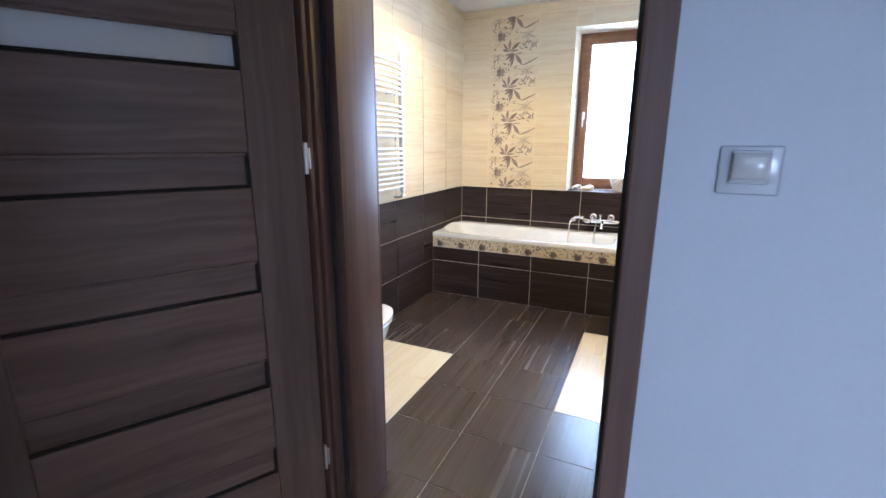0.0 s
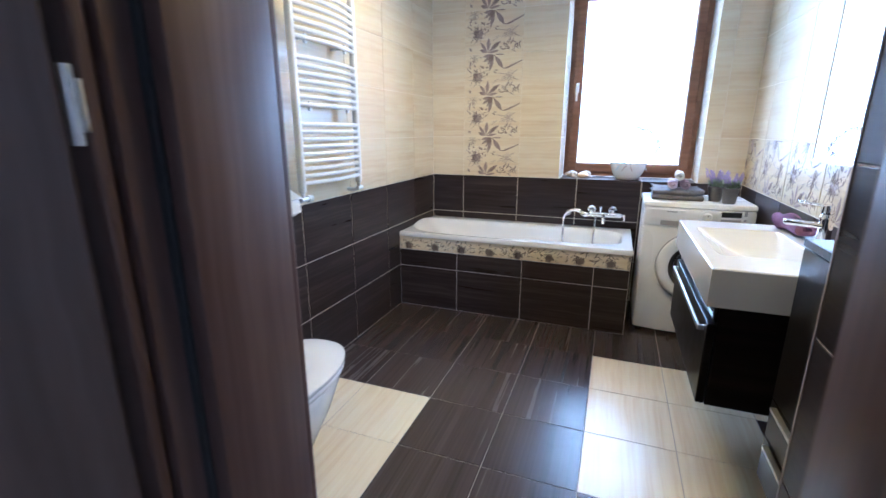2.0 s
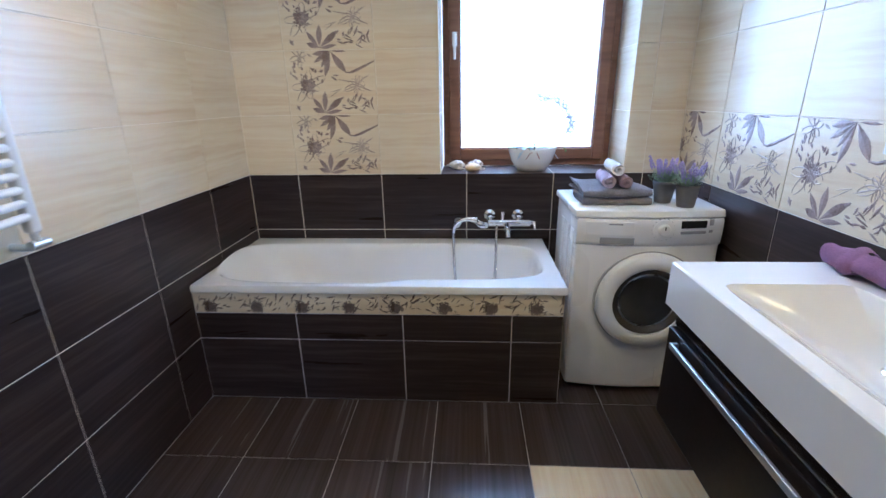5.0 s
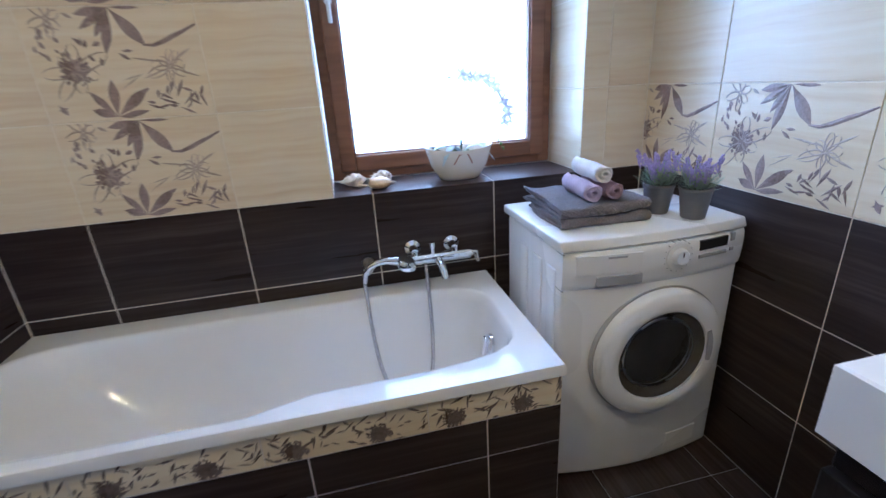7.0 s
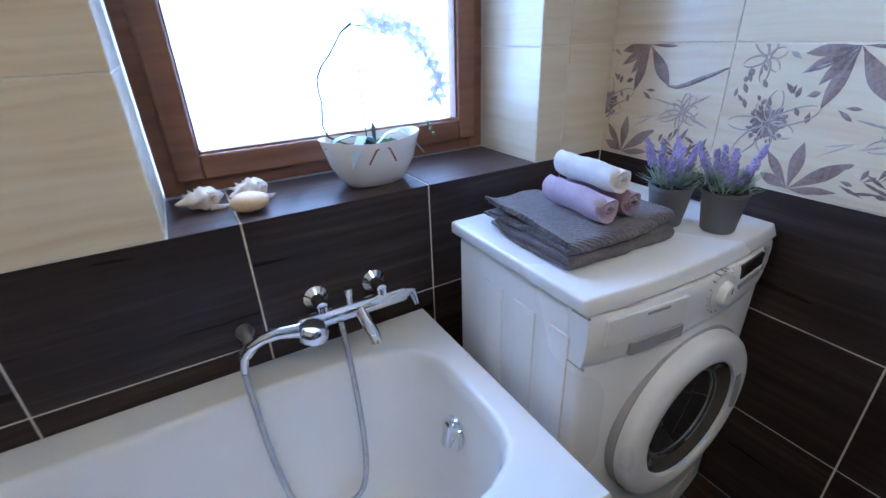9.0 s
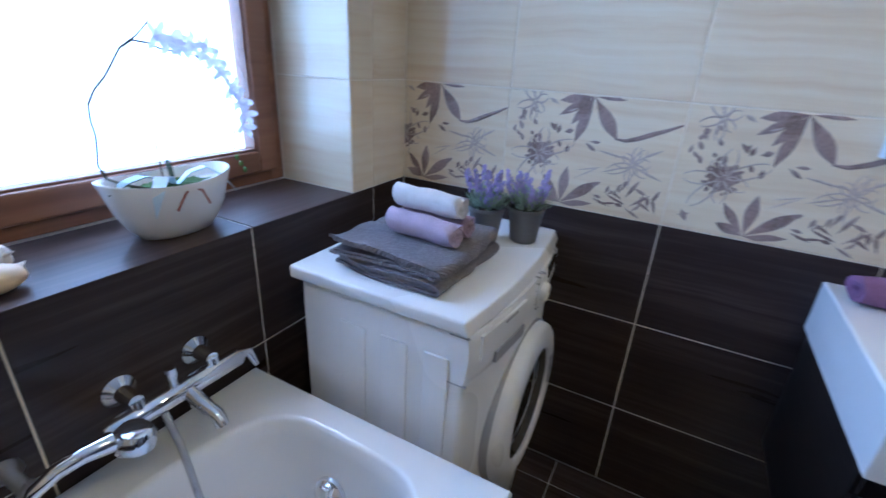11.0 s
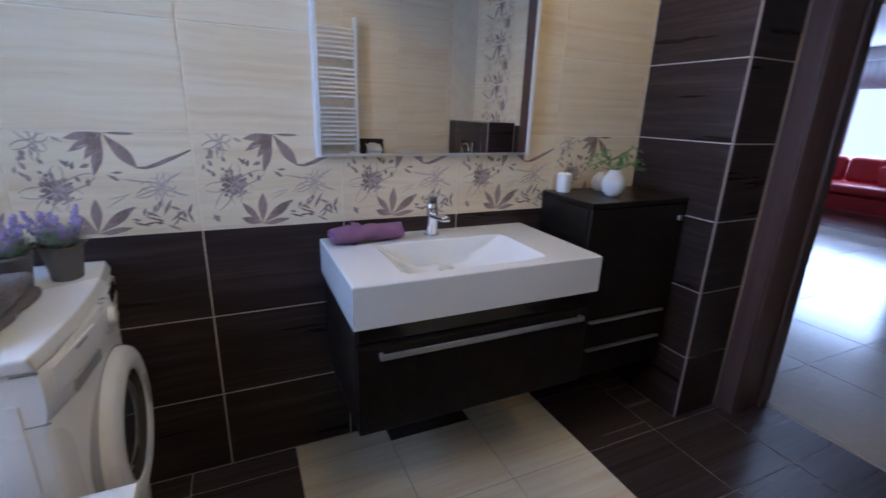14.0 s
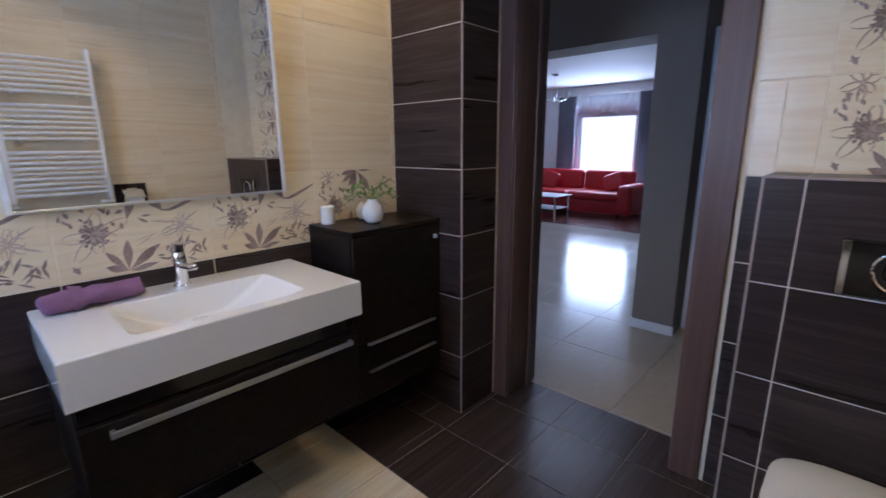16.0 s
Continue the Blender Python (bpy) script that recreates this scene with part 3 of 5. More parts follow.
def bathtub():
    x0, y0, x1, y1 = TUB
    tub = thing("bathtub", "white acrylic bathtub with a broad rim, built into tiles", "bathtub", (0, 0, 0))
    rings = [roundrect(x0, y0, x1, y1, 0.528, power=0), roundrect(x0, y0, x1, y1, 0.552, power=0), roundrect(x0 + 0.004, y0 + 0.004, x1 - 0.004, y1 - 0.004, 0.560, power=0),
             roundrect(x0 + 0.012, y0 + 0.012, x1 - 0.012, y1 - 0.012, 0.5605, power=0), roundrect(x0 + 0.030, y0 + 0.050, x1 - 0.056, y1 - 0.088, 0.5605, power=5), roundrect(x0 + 0.036, y0 + 0.056, x1 - 0.062, y1 - 0.094, 0.5595, power=5), roundrect(x0 + 0.044, y0 + 0.062, x1 - 0.069, y1 - 0.101, 0.553, power=5),
             roundrect(x0 + 0.075, y0 + 0.068, x1 - 0.075, y1 - 0.108, 0.52, power=5), roundrect(x0 + 0.22, y0 + 0.09, x1 - 0.095, y1 - 0.125, 0.38, power=4.5),
             roundrect(x0 + 0.36, y0 + 0.12, x1 - 0.120, y1 - 0.15, 0.24, power=4), roundrect(x0 + 0.44, y0 + 0.15, x1 - 0.155, y1 - 0.18, 0.185, power=3.4), roundrect(x0 + 0.55, y0 + 0.22, x1 - 0.25, y1 - 0.24, 0.170, power=3)]
    # the near rim is broad at the tap end and narrow beside the backrest; the head end swells up
    ym = (y0 + y1) / 2
    for n, r in enumerate(rings[4:11]):
        for i, (x, y, z) in enumerate(r):
            if y < ym:
                y += 0.044 * min(1.0, max(0.0, (x + 0.36) / 0.16)) - 0.018
            if n < 4:
                z += 0.034 * max(0.0, 1 - (x - x0) / 0.22) ** 0.7 * math.exp(-((y - ym) / 0.20) ** 2)
            r[i] = (x, y, z)
    smooth_ob(part("shell", rings_mesh(rings), CERAMIC, tub), 50)
    cap = moved(lathe([(0, 0.014), (0.024, 0.016), (0.039, 0.009), (0.041, 0)]), pose(x1 - 0.094, (y0 + y1) / 2 + 0.02, 0.42, 0, -80, 0))
    ov = smooth_ob(part("overflow_cap", cap, CHROME, tub, "chrome overflow cap"))
    part("knob", moved(box(-0.034, -0.013, 0, 0.034, 0.013, 0.016, 0.006, 3), pose(x1 - 0.106, (y0 + y1) / 2 + 0.02, 0.423, 0, -80, 0)), CHROME, ov)
    smooth_ob(part("drain", moved(lathe([(0, 0.006), (0.03, 0.005), (0.034, 0)]), pose(x1 - 0.40, (y0 + y1) / 2, 0.171)), CHROME, tub, "chrome drain"))


bathtub()
bath_panel = structure("wall_bath_panel", box(XL, TUB[1] + 0.010, 0, TUB[2] - 0.008, TUB[1] + 0.07, 0.526), GROUT_PALE, "tiled front panel of the bathtub with a flowered border")
structure("wall_bath_end", box(TUB[2] - 0.07, TUB[1] + 0.07, 0, TUB[2] - 0.004, YW, 0.526), GROUT_PALE, "tiled end panel of the bathtub")


def bath_mixer():
    mx = thing("bath_mixer", "chrome wall-mounted bath mixer with hand shower and hose", "tap", (0.232, YW, 0.665))
    smooth_ob(part("body", moved(joined(lathe([(0, -0.135), (0.017, -0.135), (0.020, -0.128), (0.020, 0.128), (0.017, 0.135), (0, 0.135)], 20)), pose(0, -0.062, 0, 0, 90, 0)), CHROME, mx))
    for s in (-1, 1):
        smooth_ob(part("rosette", moved(lathe([(0.03, 0), (0.030, 0.006), (0.016, 0.018), (0.013, 0.06), (0, 0.06)]), pose(s * 0.075, 0, 0.028, 90, 0, 0)), CHROME, mx))
        smooth_ob(part("union", tube([(s * 0.075, -0.055, 0.028), (s * 0.075, -0.062, 0)], 0.014, 14), CHROME, mx))
    smooth_ob(part("spout", tube([(0.01, -0.07, -0.005), (0.012, -0.10, -0.02), (0.014, -0.145, -0.032), (0.014, -0.155, -0.05)], [0.017, 0.016, 0.014, 0.013], 16), CHROME, mx))
    smooth_ob(part("diverter", moved(lathe([(0, 0.045), (0.010, 0.045), (0.011, 0.03), (0.008, 0.018), (0.008, 0)]), pose(-0.01, -0.062, 0.016)), CHROME, mx))
    smooth_ob(part("lever", tube([(0.135, -0.062, 0), (0.155, -0.066, 0.0), (0.158, -0.085, -0.03)], [0.016, 0.012, 0.006], 14), CHROME, mx))
    hs = smooth_ob(part("hand_shower", joined(tube([(-0.268, -0.10, -0.045), (-0.262, -0.10, -0.012), (-0.245, -0.105, 0.014), (-0.218, -0.11, 0.029), (-0.185, -0.114, 0.034), (-0.145, -0.117, 0.028)], [0.0085, 0.0095, 0.011, 0.012, 0.0135, 0.017], 14),
        moved(lathe([(0, 0.022), (0.024, 0.018), (0.034, 0.004), (0.034, -0.012), (0.028, -0.016), (0, -0.016)]), pose(-0.115, -0.118, 0.012, 10, 12, 0))), CHROME, mx, "chrome hand shower"))
    smooth_ob(part("shower_holder", joined(moved(lathe([(0.020, 0), (0.020, 0.008), (0.011, 0.02), (0.011, 0.085), (0, 0.085)]), pose(-0.245, 0, -0.008, 90, 0, 0)), tube([(-0.258, -0.088, -0.012), (-0.236, -0.088, 0.012)], 0.014, 14)), BRUSHED, mx, "satin steel shower bracket"))
    pts = []
    for i in range(41):
        s = i / 40
        c = math.cos(s * math.pi)
        pts.append((-0.156 - 0.112 * (abs(c) ** 0.42) * (1 if c > 0 else -1) + 0.004 * math.sin(s * math.pi), -0.10 - 0.11 * math.sin(s * math.pi), -0.02 - 0.425 * math.sin(s * math.pi) ** 0.8))
    hp = [(-0.2685, -0.10, -0.048)] + pts[3:-1] + [(-0.04, -0.07, -0.02)]
    smooth_ob(part("hose", tube(hp, 0.0072, 12), HOSE, mx, "ribbed chrome hose"))


bath_mixer()


# ---- washing machine ----
def washing_machine():
    x0, x1, y0, y1, h = 0.484, 1.083, 4.109, 4.530, 0.85
    wm = thing("washing_machine", "white front-loading washing machine between bathtub and wall", "washing machine")

    def bow(x):
        return -0.034 * (1 - (2 * (x - x0) / (x1 - x0) - 1) ** 2)

    def bowed(bm, front):
        """Cut a box across and bow its front outwards."""
        for k in range(1, 16):
            bmesh.ops.bisect_plane(bm, geom=bm.verts[:] + bm.edges[:] + bm.faces[:], plane_co=(x0 + (x1 - x0) * k / 16, 0, 0), plane_no=(1, 0, 0))
        for v in bm.verts:
            if v.co.y < front:
                v.co.y += bow(v.co.x)
        return bm

    smooth_ob(part("body", bowed(box(x0 + 0.008, y0 + 0.012, 0.02, x1 - 0.004, y1, h - 0.032, 0.012, 3), y0 + 0.03), ENAMEL, wm))
    lid = bowed(box(x0, y0 + 0.003, h - 0.031, x1, y1 + 0.025, h, 0.007, 3), y0 + 0.020)
    for v in lid.verts:
        if v.co.y < y0 + 0.018 and v.co.z > h - 0.010:
            v.co.y += 0.008
        if v.co.y < y0 + 0.030:
            v.co.y -= 0.3 * bow(v.co.x)
    smooth_ob(part("lid", lid, ENAMEL, wm))
    for a, b in ((4.152, 4.208), (4.246, 4.312), (4.352, 4.420)):
        smooth_ob(part("side_rib", box(x0 + 0.0035, a, 0.12, x0 + 0.02, b, 0.755, 0.0045, 2), ENAMEL, wm))
    for z in (h - 0.038, 0.702):
        part("side_seam", box(x0 + 0.0068, y0 + 0.004, z, x0 + 0.012, y0 + 0.045, z + 0.0025), PANEL_GREY, wm)
    # bowed control panel
    prof = [(0.704, 0.0115), (0.707, 0.0085), (0.722, 0.005), (0.76, 0.002), (0.79, 0.002), (0.806, 0.004), (0.8165, 0.009), (0.8172, 0.03)]
    bm, n = bmesh.new(), 18
    grid = []
    for i in range(n + 1):
        x = x0 + 0.0076 + (x1 - x0 - 0.0112) * i / n
        grid.append([bm.verts.new((x, y0 + dy + bow(x) + (0.003 if i in (0, n) else 0), z)) for z, dy in prof])
    for a, b in zip(grid, grid[1:]):
        for k in range(len(prof) - 1):
            bm.faces.new((a[k], b[k], b[k + 1], a[k + 1]))
    for side in (grid[0], grid[-1]):
        c = [bm.verts.new((side[k].co.x, y0 + 0.05, prof[k][0])) for k in range(len(prof))]
        for k in range(len(prof) - 1):
            bm.faces.new((side[k], side[k + 1], c[k + 1], c[k]))
    bmesh.ops.recalc_face_normals(bm, faces=bm.faces)
    pn = smooth_ob(part("control_panel", bm, ENAMEL, wm), 50)

    def on_panel(name, x, z, w, hh, proud, mat, label="", bevel=0.002):
        slope = math.degrees(math.atan((bow(x + 0.01) - bow(x - 0.01)) / 0.02))
        return part(name, moved(box(-w / 2, -proud, -hh / 2, w / 2, 0.012, hh / 2, bevel), pose(x, y0 + 0.002 + bow(x), z, 0, 0, slope)), mat, pn, label)

    on_panel("drawer_grip", 0.650, 0.728, 0.135, 0.028, 0.0022, PANEL_GREY, "grey detergent drawer grip")
    on_panel("drawer", 0.618, 0.779, 0.19, 0.056, 0.0012, ENAMEL, "", 0.001)
    on_panel("writing", 0.640, 0.798, 0.055, 0.006, 0.0024, PANEL_GREY, "", 0.0005)
    on_panel("display", 0.950, 0.796, 0.105, 0.030, 0.0024, DISPLAY, "dark programme display")
    on_panel("button_strip", 0.950, 0.763, 0.105, 0.012, 0.0026, PANEL_GREY)
    on_panel("button", 1.023, 0.803, 0.016, 0.026, 0.0030, PANEL_GREY)
    on_panel("button", 1.023, 0.766, 0.016, 0.012, 0.0030, PANEL_GREY)
    kx, ky = 0.827, y0 + 0.002 + bow(0.827)
    kb = smooth_ob(part("knob", moved(lathe([(0.040, 0), (0.040, 0.003), (0.025, 0.004), (0.023, 0.016), (0.020, 0.019), (0, 0.019)]), pose(kx, ky, 0.777, 90, 0, 2)), ENAMEL, pn, "white programme knob"))
    part("pointer", box(kx - 0.002, ky - 0.0205, 0.780, kx + 0.002, ky - 0.018, 0.794), CHROME, kb)
    for k in range(16):
        a = k * math.tau / 16
        tx, tz = kx + 0.046 * math.cos(a), 0.777 + 0.046 * math.sin(a)
        on_panel("tick", tx, tz, 0.0024, 0.0024, 0.0012, PANEL_GREY, "", 0.0005)
    # porthole
    c = (0.800, y0 + 0.010 + bow(0.800), 0.464)
    face = pose(*c, 90, 0, 0)
    dr = smooth_ob(part("door_ring", moved(lathe([(0.214, -0.030), (0.214, 0.014), (0.210, 0.024), (0.202, 0.031), (0.180, 0.037), (0.160, 0.038), (0.150, 0.033), (0.146, 0.014), (0.143, 0)], 56), face), ENAMEL, wm), 50)
    smooth_ob(part("seam", moved(lathe([(0.2195, -0.028), (0.2195, 0.001), (0.214, 0.001), (0.2145, -0.028)], 56), face), PANEL_GREY, dr))
    smooth_ob(part("inner_ring", moved(lathe([(0.1485, 0.026), (0.143, 0.025), (0.136, 0.020), (0.128, 0.013), (0.121, 0.008), (0.117, 0.004)], 48), face), INNER, dr, "grey brown inner ring"))
    smooth_ob(part("glass_bowl", moved(lathe([(0.124, 0.006), (0.116, 0.011), (0.102, 0.015), (0.07, 0.0195), (0.035, 0.0218), (0.0, 0.0225)], 48), face), DARK_GLASS, dr, "dark porthole glass"))
    grip = bmesh.new()
    for q in (0.0355, 0.0395):
        for r in (0.154, 0.166):
            for i in range(9):
                an = radians(-14 + 38 * i / 8)
                grip.verts.new((r * math.cos(an), r * math.sin(an), q))
    bmesh.ops.convex_hull(grip, input=grip.verts)
    smooth_ob(part("handle", moved(grip, face), PANEL_GREY, dr, "grey door grip"))
    steel = lathe([(0.1225, 0.0100), (0.119, 0.0125), (0.1165, 0.0125), (0.1145, 0.0112)], 48)
    smooth_ob(part("drum", moved(steel, face), DRUM, dr, "steel drum edge behind the glass"))
    slope = 7.0
    part("flap", moved(box(-0.065, 0, -0.035, 0.065, 0.012, 0.035, 0.003), pose(0.945, y0 + 0.0112 + bow(0.945), 0.085, 0, 0, slope)), ENAMEL, wm)
    for fx in (x0 + 0.05, x1 - 0.05):
        for fy2 in (y0 + 0.05, y1 - 0.05):
            part("foot", moved(lathe([(0, 0), (0.02, 0), (0.02, 0.012), (0.01, 0.022), (0, 0.022)], 12), pose(fx, fy2, 0)), RUBBER, wm)


washing_machine()


# ---- towels and plants on the washing machine ----
def folded_towel(name, x, y, z, w, d, height, cloth, label, rz, group="", seed=0.0, curl=0.0):
    """A towel folded over: thick leaves wrapped round one another, so that the near edge is one round fold."""
    t = thing(name, label, "towel", (x, y, z), rz, group)
    for name2, z0, z1, inset in (("outer_leaf", 0.0, height, 0.0), ("inner_leaf", height * 0.30, height * 0.70, 0.012)):
        r, mid, cols = (z1 - z0) / 2, (z0 + z1) / 2, 36
        thick = height * 0.27 if name2 == "outer_leaf" else r * 0.96
        front = -d / 2 + inset + r
        back = d / 2 - (0.0 if name2 == "outer_leaf" else 0.009)
        line = [(back - (back - front) * i / 14, z0) for i in range(14)] + [(front - r * math.sin(math.pi * i / 12), mid - r * math.cos(math.pi * i / 12)) for i in range(13)] + [(front + (back - front) * i / 14, z1) for i in range(1, 15)]
        q = r - thick
        inner = [(back - (back - front) * i / 14, mid + q) for i in range(14)] + [(front - q * math.sin(math.pi * i / 12), mid + q * math.cos(math.pi * i / 12)) for i in range(13)] + [(front + (back - front) * i / 14, mid - q) for i in range(1, 15)]
        ring = line + inner
        bm = bmesh.new()
        rows = []
        for c in range(cols + 1):
            u = -1 + 2 * c / cols
            px = u * (w / 2 - (0.0 if name2 == "outer_leaf" else 0.004))
            row = []
            for py, pz in ring:
                dent = math.exp(-((px - 0.035) / 0.009) ** 2)
                fy = 0.005 * dent if py < front else 0.0
                lift = curl * max(0.0, -u) ** 5 * max(0.0, (py + 0.02) / (d / 2)) if pz > mid else 0.0
                sag = -0.004 * dent if pz >= z1 - 1e-6 else 0.0
                ragged = 0.005 * math.sin(23 * py + seed) * abs(u) ** 6 * (1 if u > 0 else -1)
                row.append(bm.verts.new((px + ragged, py + fy, mid + (pz - mid) * (1 - 0.16 * abs(u) ** 12) + lift + sag)))
            rows.append(row)
        for p, q2 in zip(rows, rows[1:]):
            for i in range(len(ring)):
                j = (i + 1) % len(ring)
                bm.faces.new((p[i], p[j], q2[j], q2[i]))
        for row, flip in ((rows[0], False), (rows[-1], True)):
            n = len(line)
            for i in range(n - 1):
                f = (row[i], row[i + 1], row[2 * n - 2 - i], row[2 * n - 1 - i])
                bm.faces.new(f[::-1] if flip else f)
        bmesh.ops.recalc_face_normals(bm, faces=bm.faces)
        wobble(bm, 0.009, 8, seed)
        wobble(bm, 0.0026, 34, seed)
        for v in bm.verts:
            v.co.z = max(v.co.z, 0.0006)
        smooth_ob(part(name2, bm, cloth, t), 60)
    return t


G = "folded towels on the washing machine"
folded_towel("folded_towel", 0.676, 4.332, 0.851, 0.285, 0.275, 0.032, CLOTH_GREY, "dark grey terry towel folded flat on the washing machine", -2, G, 1.3)
folded_towel("folded_towel", 0.672, 4.336, 0.8835, 0.280, 0.280, 0.032, CLOTH_RIB, "dark grey ribbed towel folded on another towel", 1, G, 4.1, 0.016)


def rolled_towel(x, y, z, length, radius, cloth, label, rz, group="rolled towels"):
    turns, n, th = 3.2, 84, radius / 3.6
    t = thing("rolled_towel", label, "towel", (x, y, z), rz, group)
    bm = bmesh.new()
    ring = []
    for i in range(n + 1):
        s = i / n
        a = s * turns * math.tau
        r = 0.006 + (radius - 0.006) * s
        squash = 0.94
        ring.append([(r * math.cos(a), r * math.sin(a) * squash), ((r - th * 0.86 * min(1, s * 4)) * math.cos(a), (r - th * 0.86 * min(1, s * 4)) * math.sin(a) * squash)])
    cols = 8
    outer = [[bm.verts.new((-length / 2 + length * c / cols + 0.004 * math.sin(i * 0.4) * (1 if c in (0, cols) else 0), p[0][0], p[0][1])) for c in range(cols + 1)] for i, p in enumerate(ring)]
    inner = [[bm.verts.new((-length / 2 + length * c / cols, p[1][0], p[1][1])) for c in range(cols + 1)] for p in ring]
    for i in range(n):
        for c in range(cols):
            bm.faces.new((outer[i][c], outer[i + 1][c], outer[i + 1][c + 1], outer[i][c + 1]))
            bm.faces.new((inner[i][c + 1], inner[i + 1][c + 1], inner[i + 1][c], inner[i][c]))
        bm.faces.new((outer[i][0], inner[i][0], inner[i + 1][0], outer[i + 1][0]))
        bm.faces.new((outer[i][cols], outer[i + 1][cols], inner[i + 1][cols], inner[i][cols]))
    bm.faces.new([outer[n][c] for c in range(cols + 1)] + [inner[n][c] for c in range(cols, -1, -1)])
    bmesh.ops.recalc_face_normals(bm, faces=bm.faces)
    wobble(bm, 0.006, 18, x)
    smooth_ob(part("roll", bm, cloth, t), 60)
    return t


rolled_towel(0.648, 4.305, 0.945, 0.165, 0.033, CLOTH_LILAC, "lilac terry towel rolled up on folded towels", 84)
rolled_towel(0.716, 4.305, 0.943, 0.155, 0.032, CLOTH_MAUVE, "dusky mauve terry towel rolled up on folded towels", 88)
rolled_towel(0.682, 4.312, 0.995, 0.165, 0.031, CLOTH_WHITE, "white terry towel rolled up on two rolls", 85)


def blade(bm, base, tip, width, bend=0.0, up=Vector((0, 0, 1))):
    """A narrow leaf of four quads."""
    base, tip = Vector(base), Vector(tip)
    d = tip - base
    side = d.cross(up if abs(d.normalized().dot(up)) < 0.95 else Vector((1, 0, 0))).normalized()
    rows = []
    for i in range(5):
        s = i / 4
        p = base + d * s + up * bend * math.sin(s * math.pi)
        w = width * (0.35 + 1.3 * s) * (1 - s) ** 0.6 if s < 1 else 0.0008
        rows.append((bm.verts.new(p - side * w), bm.verts.new(p + side * w)))
    for a, b in zip(rows, rows[1:]):
        bm.faces.new((a[0], a[1], b[1], b[0]))


def bead(bm, c, rx, rz, tilt=None):
    m = Matrix.LocRotScale(c, tilt, (rx, rx, rz))
    bmesh.ops.create_icosphere(bm, subdivisions=1, radius=1, matrix=m)


def lavender(x, y, seed):
    rnd = random.Random(seed)
    z0 = 0.851
    t = thing("potted_lavender", "purple lavender in a tapered grey pot on the washing machine", "potted plant", (x, y, z0), 0, "lavender pots")
    pot = smooth_ob(part("pot", lathe([(0, 0), (0.032, 0), (0.034, 0.003), (0.045, 0.082), (0.047, 0.084), (0.047, 0.092), (0.042, 0.092), (0.041, 0.076)], 32), POT_GREY, t), 40)
    part("soil", lathe([(0.0415, 0.076), (0.02, 0.081), (0, 0.082)], 20), SOIL, t)
    fol = bmesh.new()
    for k in range(300):
        a, r = rnd.uniform(0, math.tau), rnd.uniform(0, 0.032)
        h = rnd.uniform(0.012, 0.06)
        b = Vector((r * math.cos(a), r * math.sin(a), 0.078 + h * 0.5))
        l = rnd.uniform(0.030, 0.056)
        out = Vector((math.cos(a + rnd.uniform(-0.7, 0.7)), math.sin(a + rnd.uniform(-0.7, 0.7)), rnd.uniform(0.2, 1.4))).normalized()
        blade(fol, b, b + out * l, rnd.uniform(0.0018, 0.0036), -0.004)
    part("foliage", fol, LEAF, t)
    fl, st = bmesh.new(), bmesh.new()
    stems = []
    for k in range(10):
        a, spread = k * 2.4 + rnd.uniform(-0.4, 0.4), 0.012 + 0.048 * ((k + 0.5) / 10) ** 0.6
        base = Vector((0.4 * spread * math.cos(a), 0.4 * spread * math.sin(a), 0.085))
        top = Vector((spread * math.cos(a) * 1.25, spread * math.sin(a) * 1.25, rnd.uniform(0.145, 0.195)))
        stems.append(tube([base, (base + top) / 2 + Vector((0, 0, 0.01)), top], 0.0011, 5))
        d = (top - base).normalized()
        for j in range(40):
            s = j / 39
            c = top - d * (0.055 * (1 - s))
            rr = 0.0092 * (1 - 0.7 * s)
            b2 = rnd.uniform(0, math.tau)
            side = d.orthogonal().normalized()
            c = c + rr * (math.cos(b2) * side + math.sin(b2) * d.cross(side))
            bead(fl, c, rnd.uniform(0.0028, 0.0042), rnd.uniform(0.0034, 0.0052))
    part("stems", joined(*stems), LEAF, t)
    part("bloom", fl, LAVENDER, t, "purple flower spikes")


lavender(0.884, 4.262, 5)
lavender(0.942, 4.174, 9)


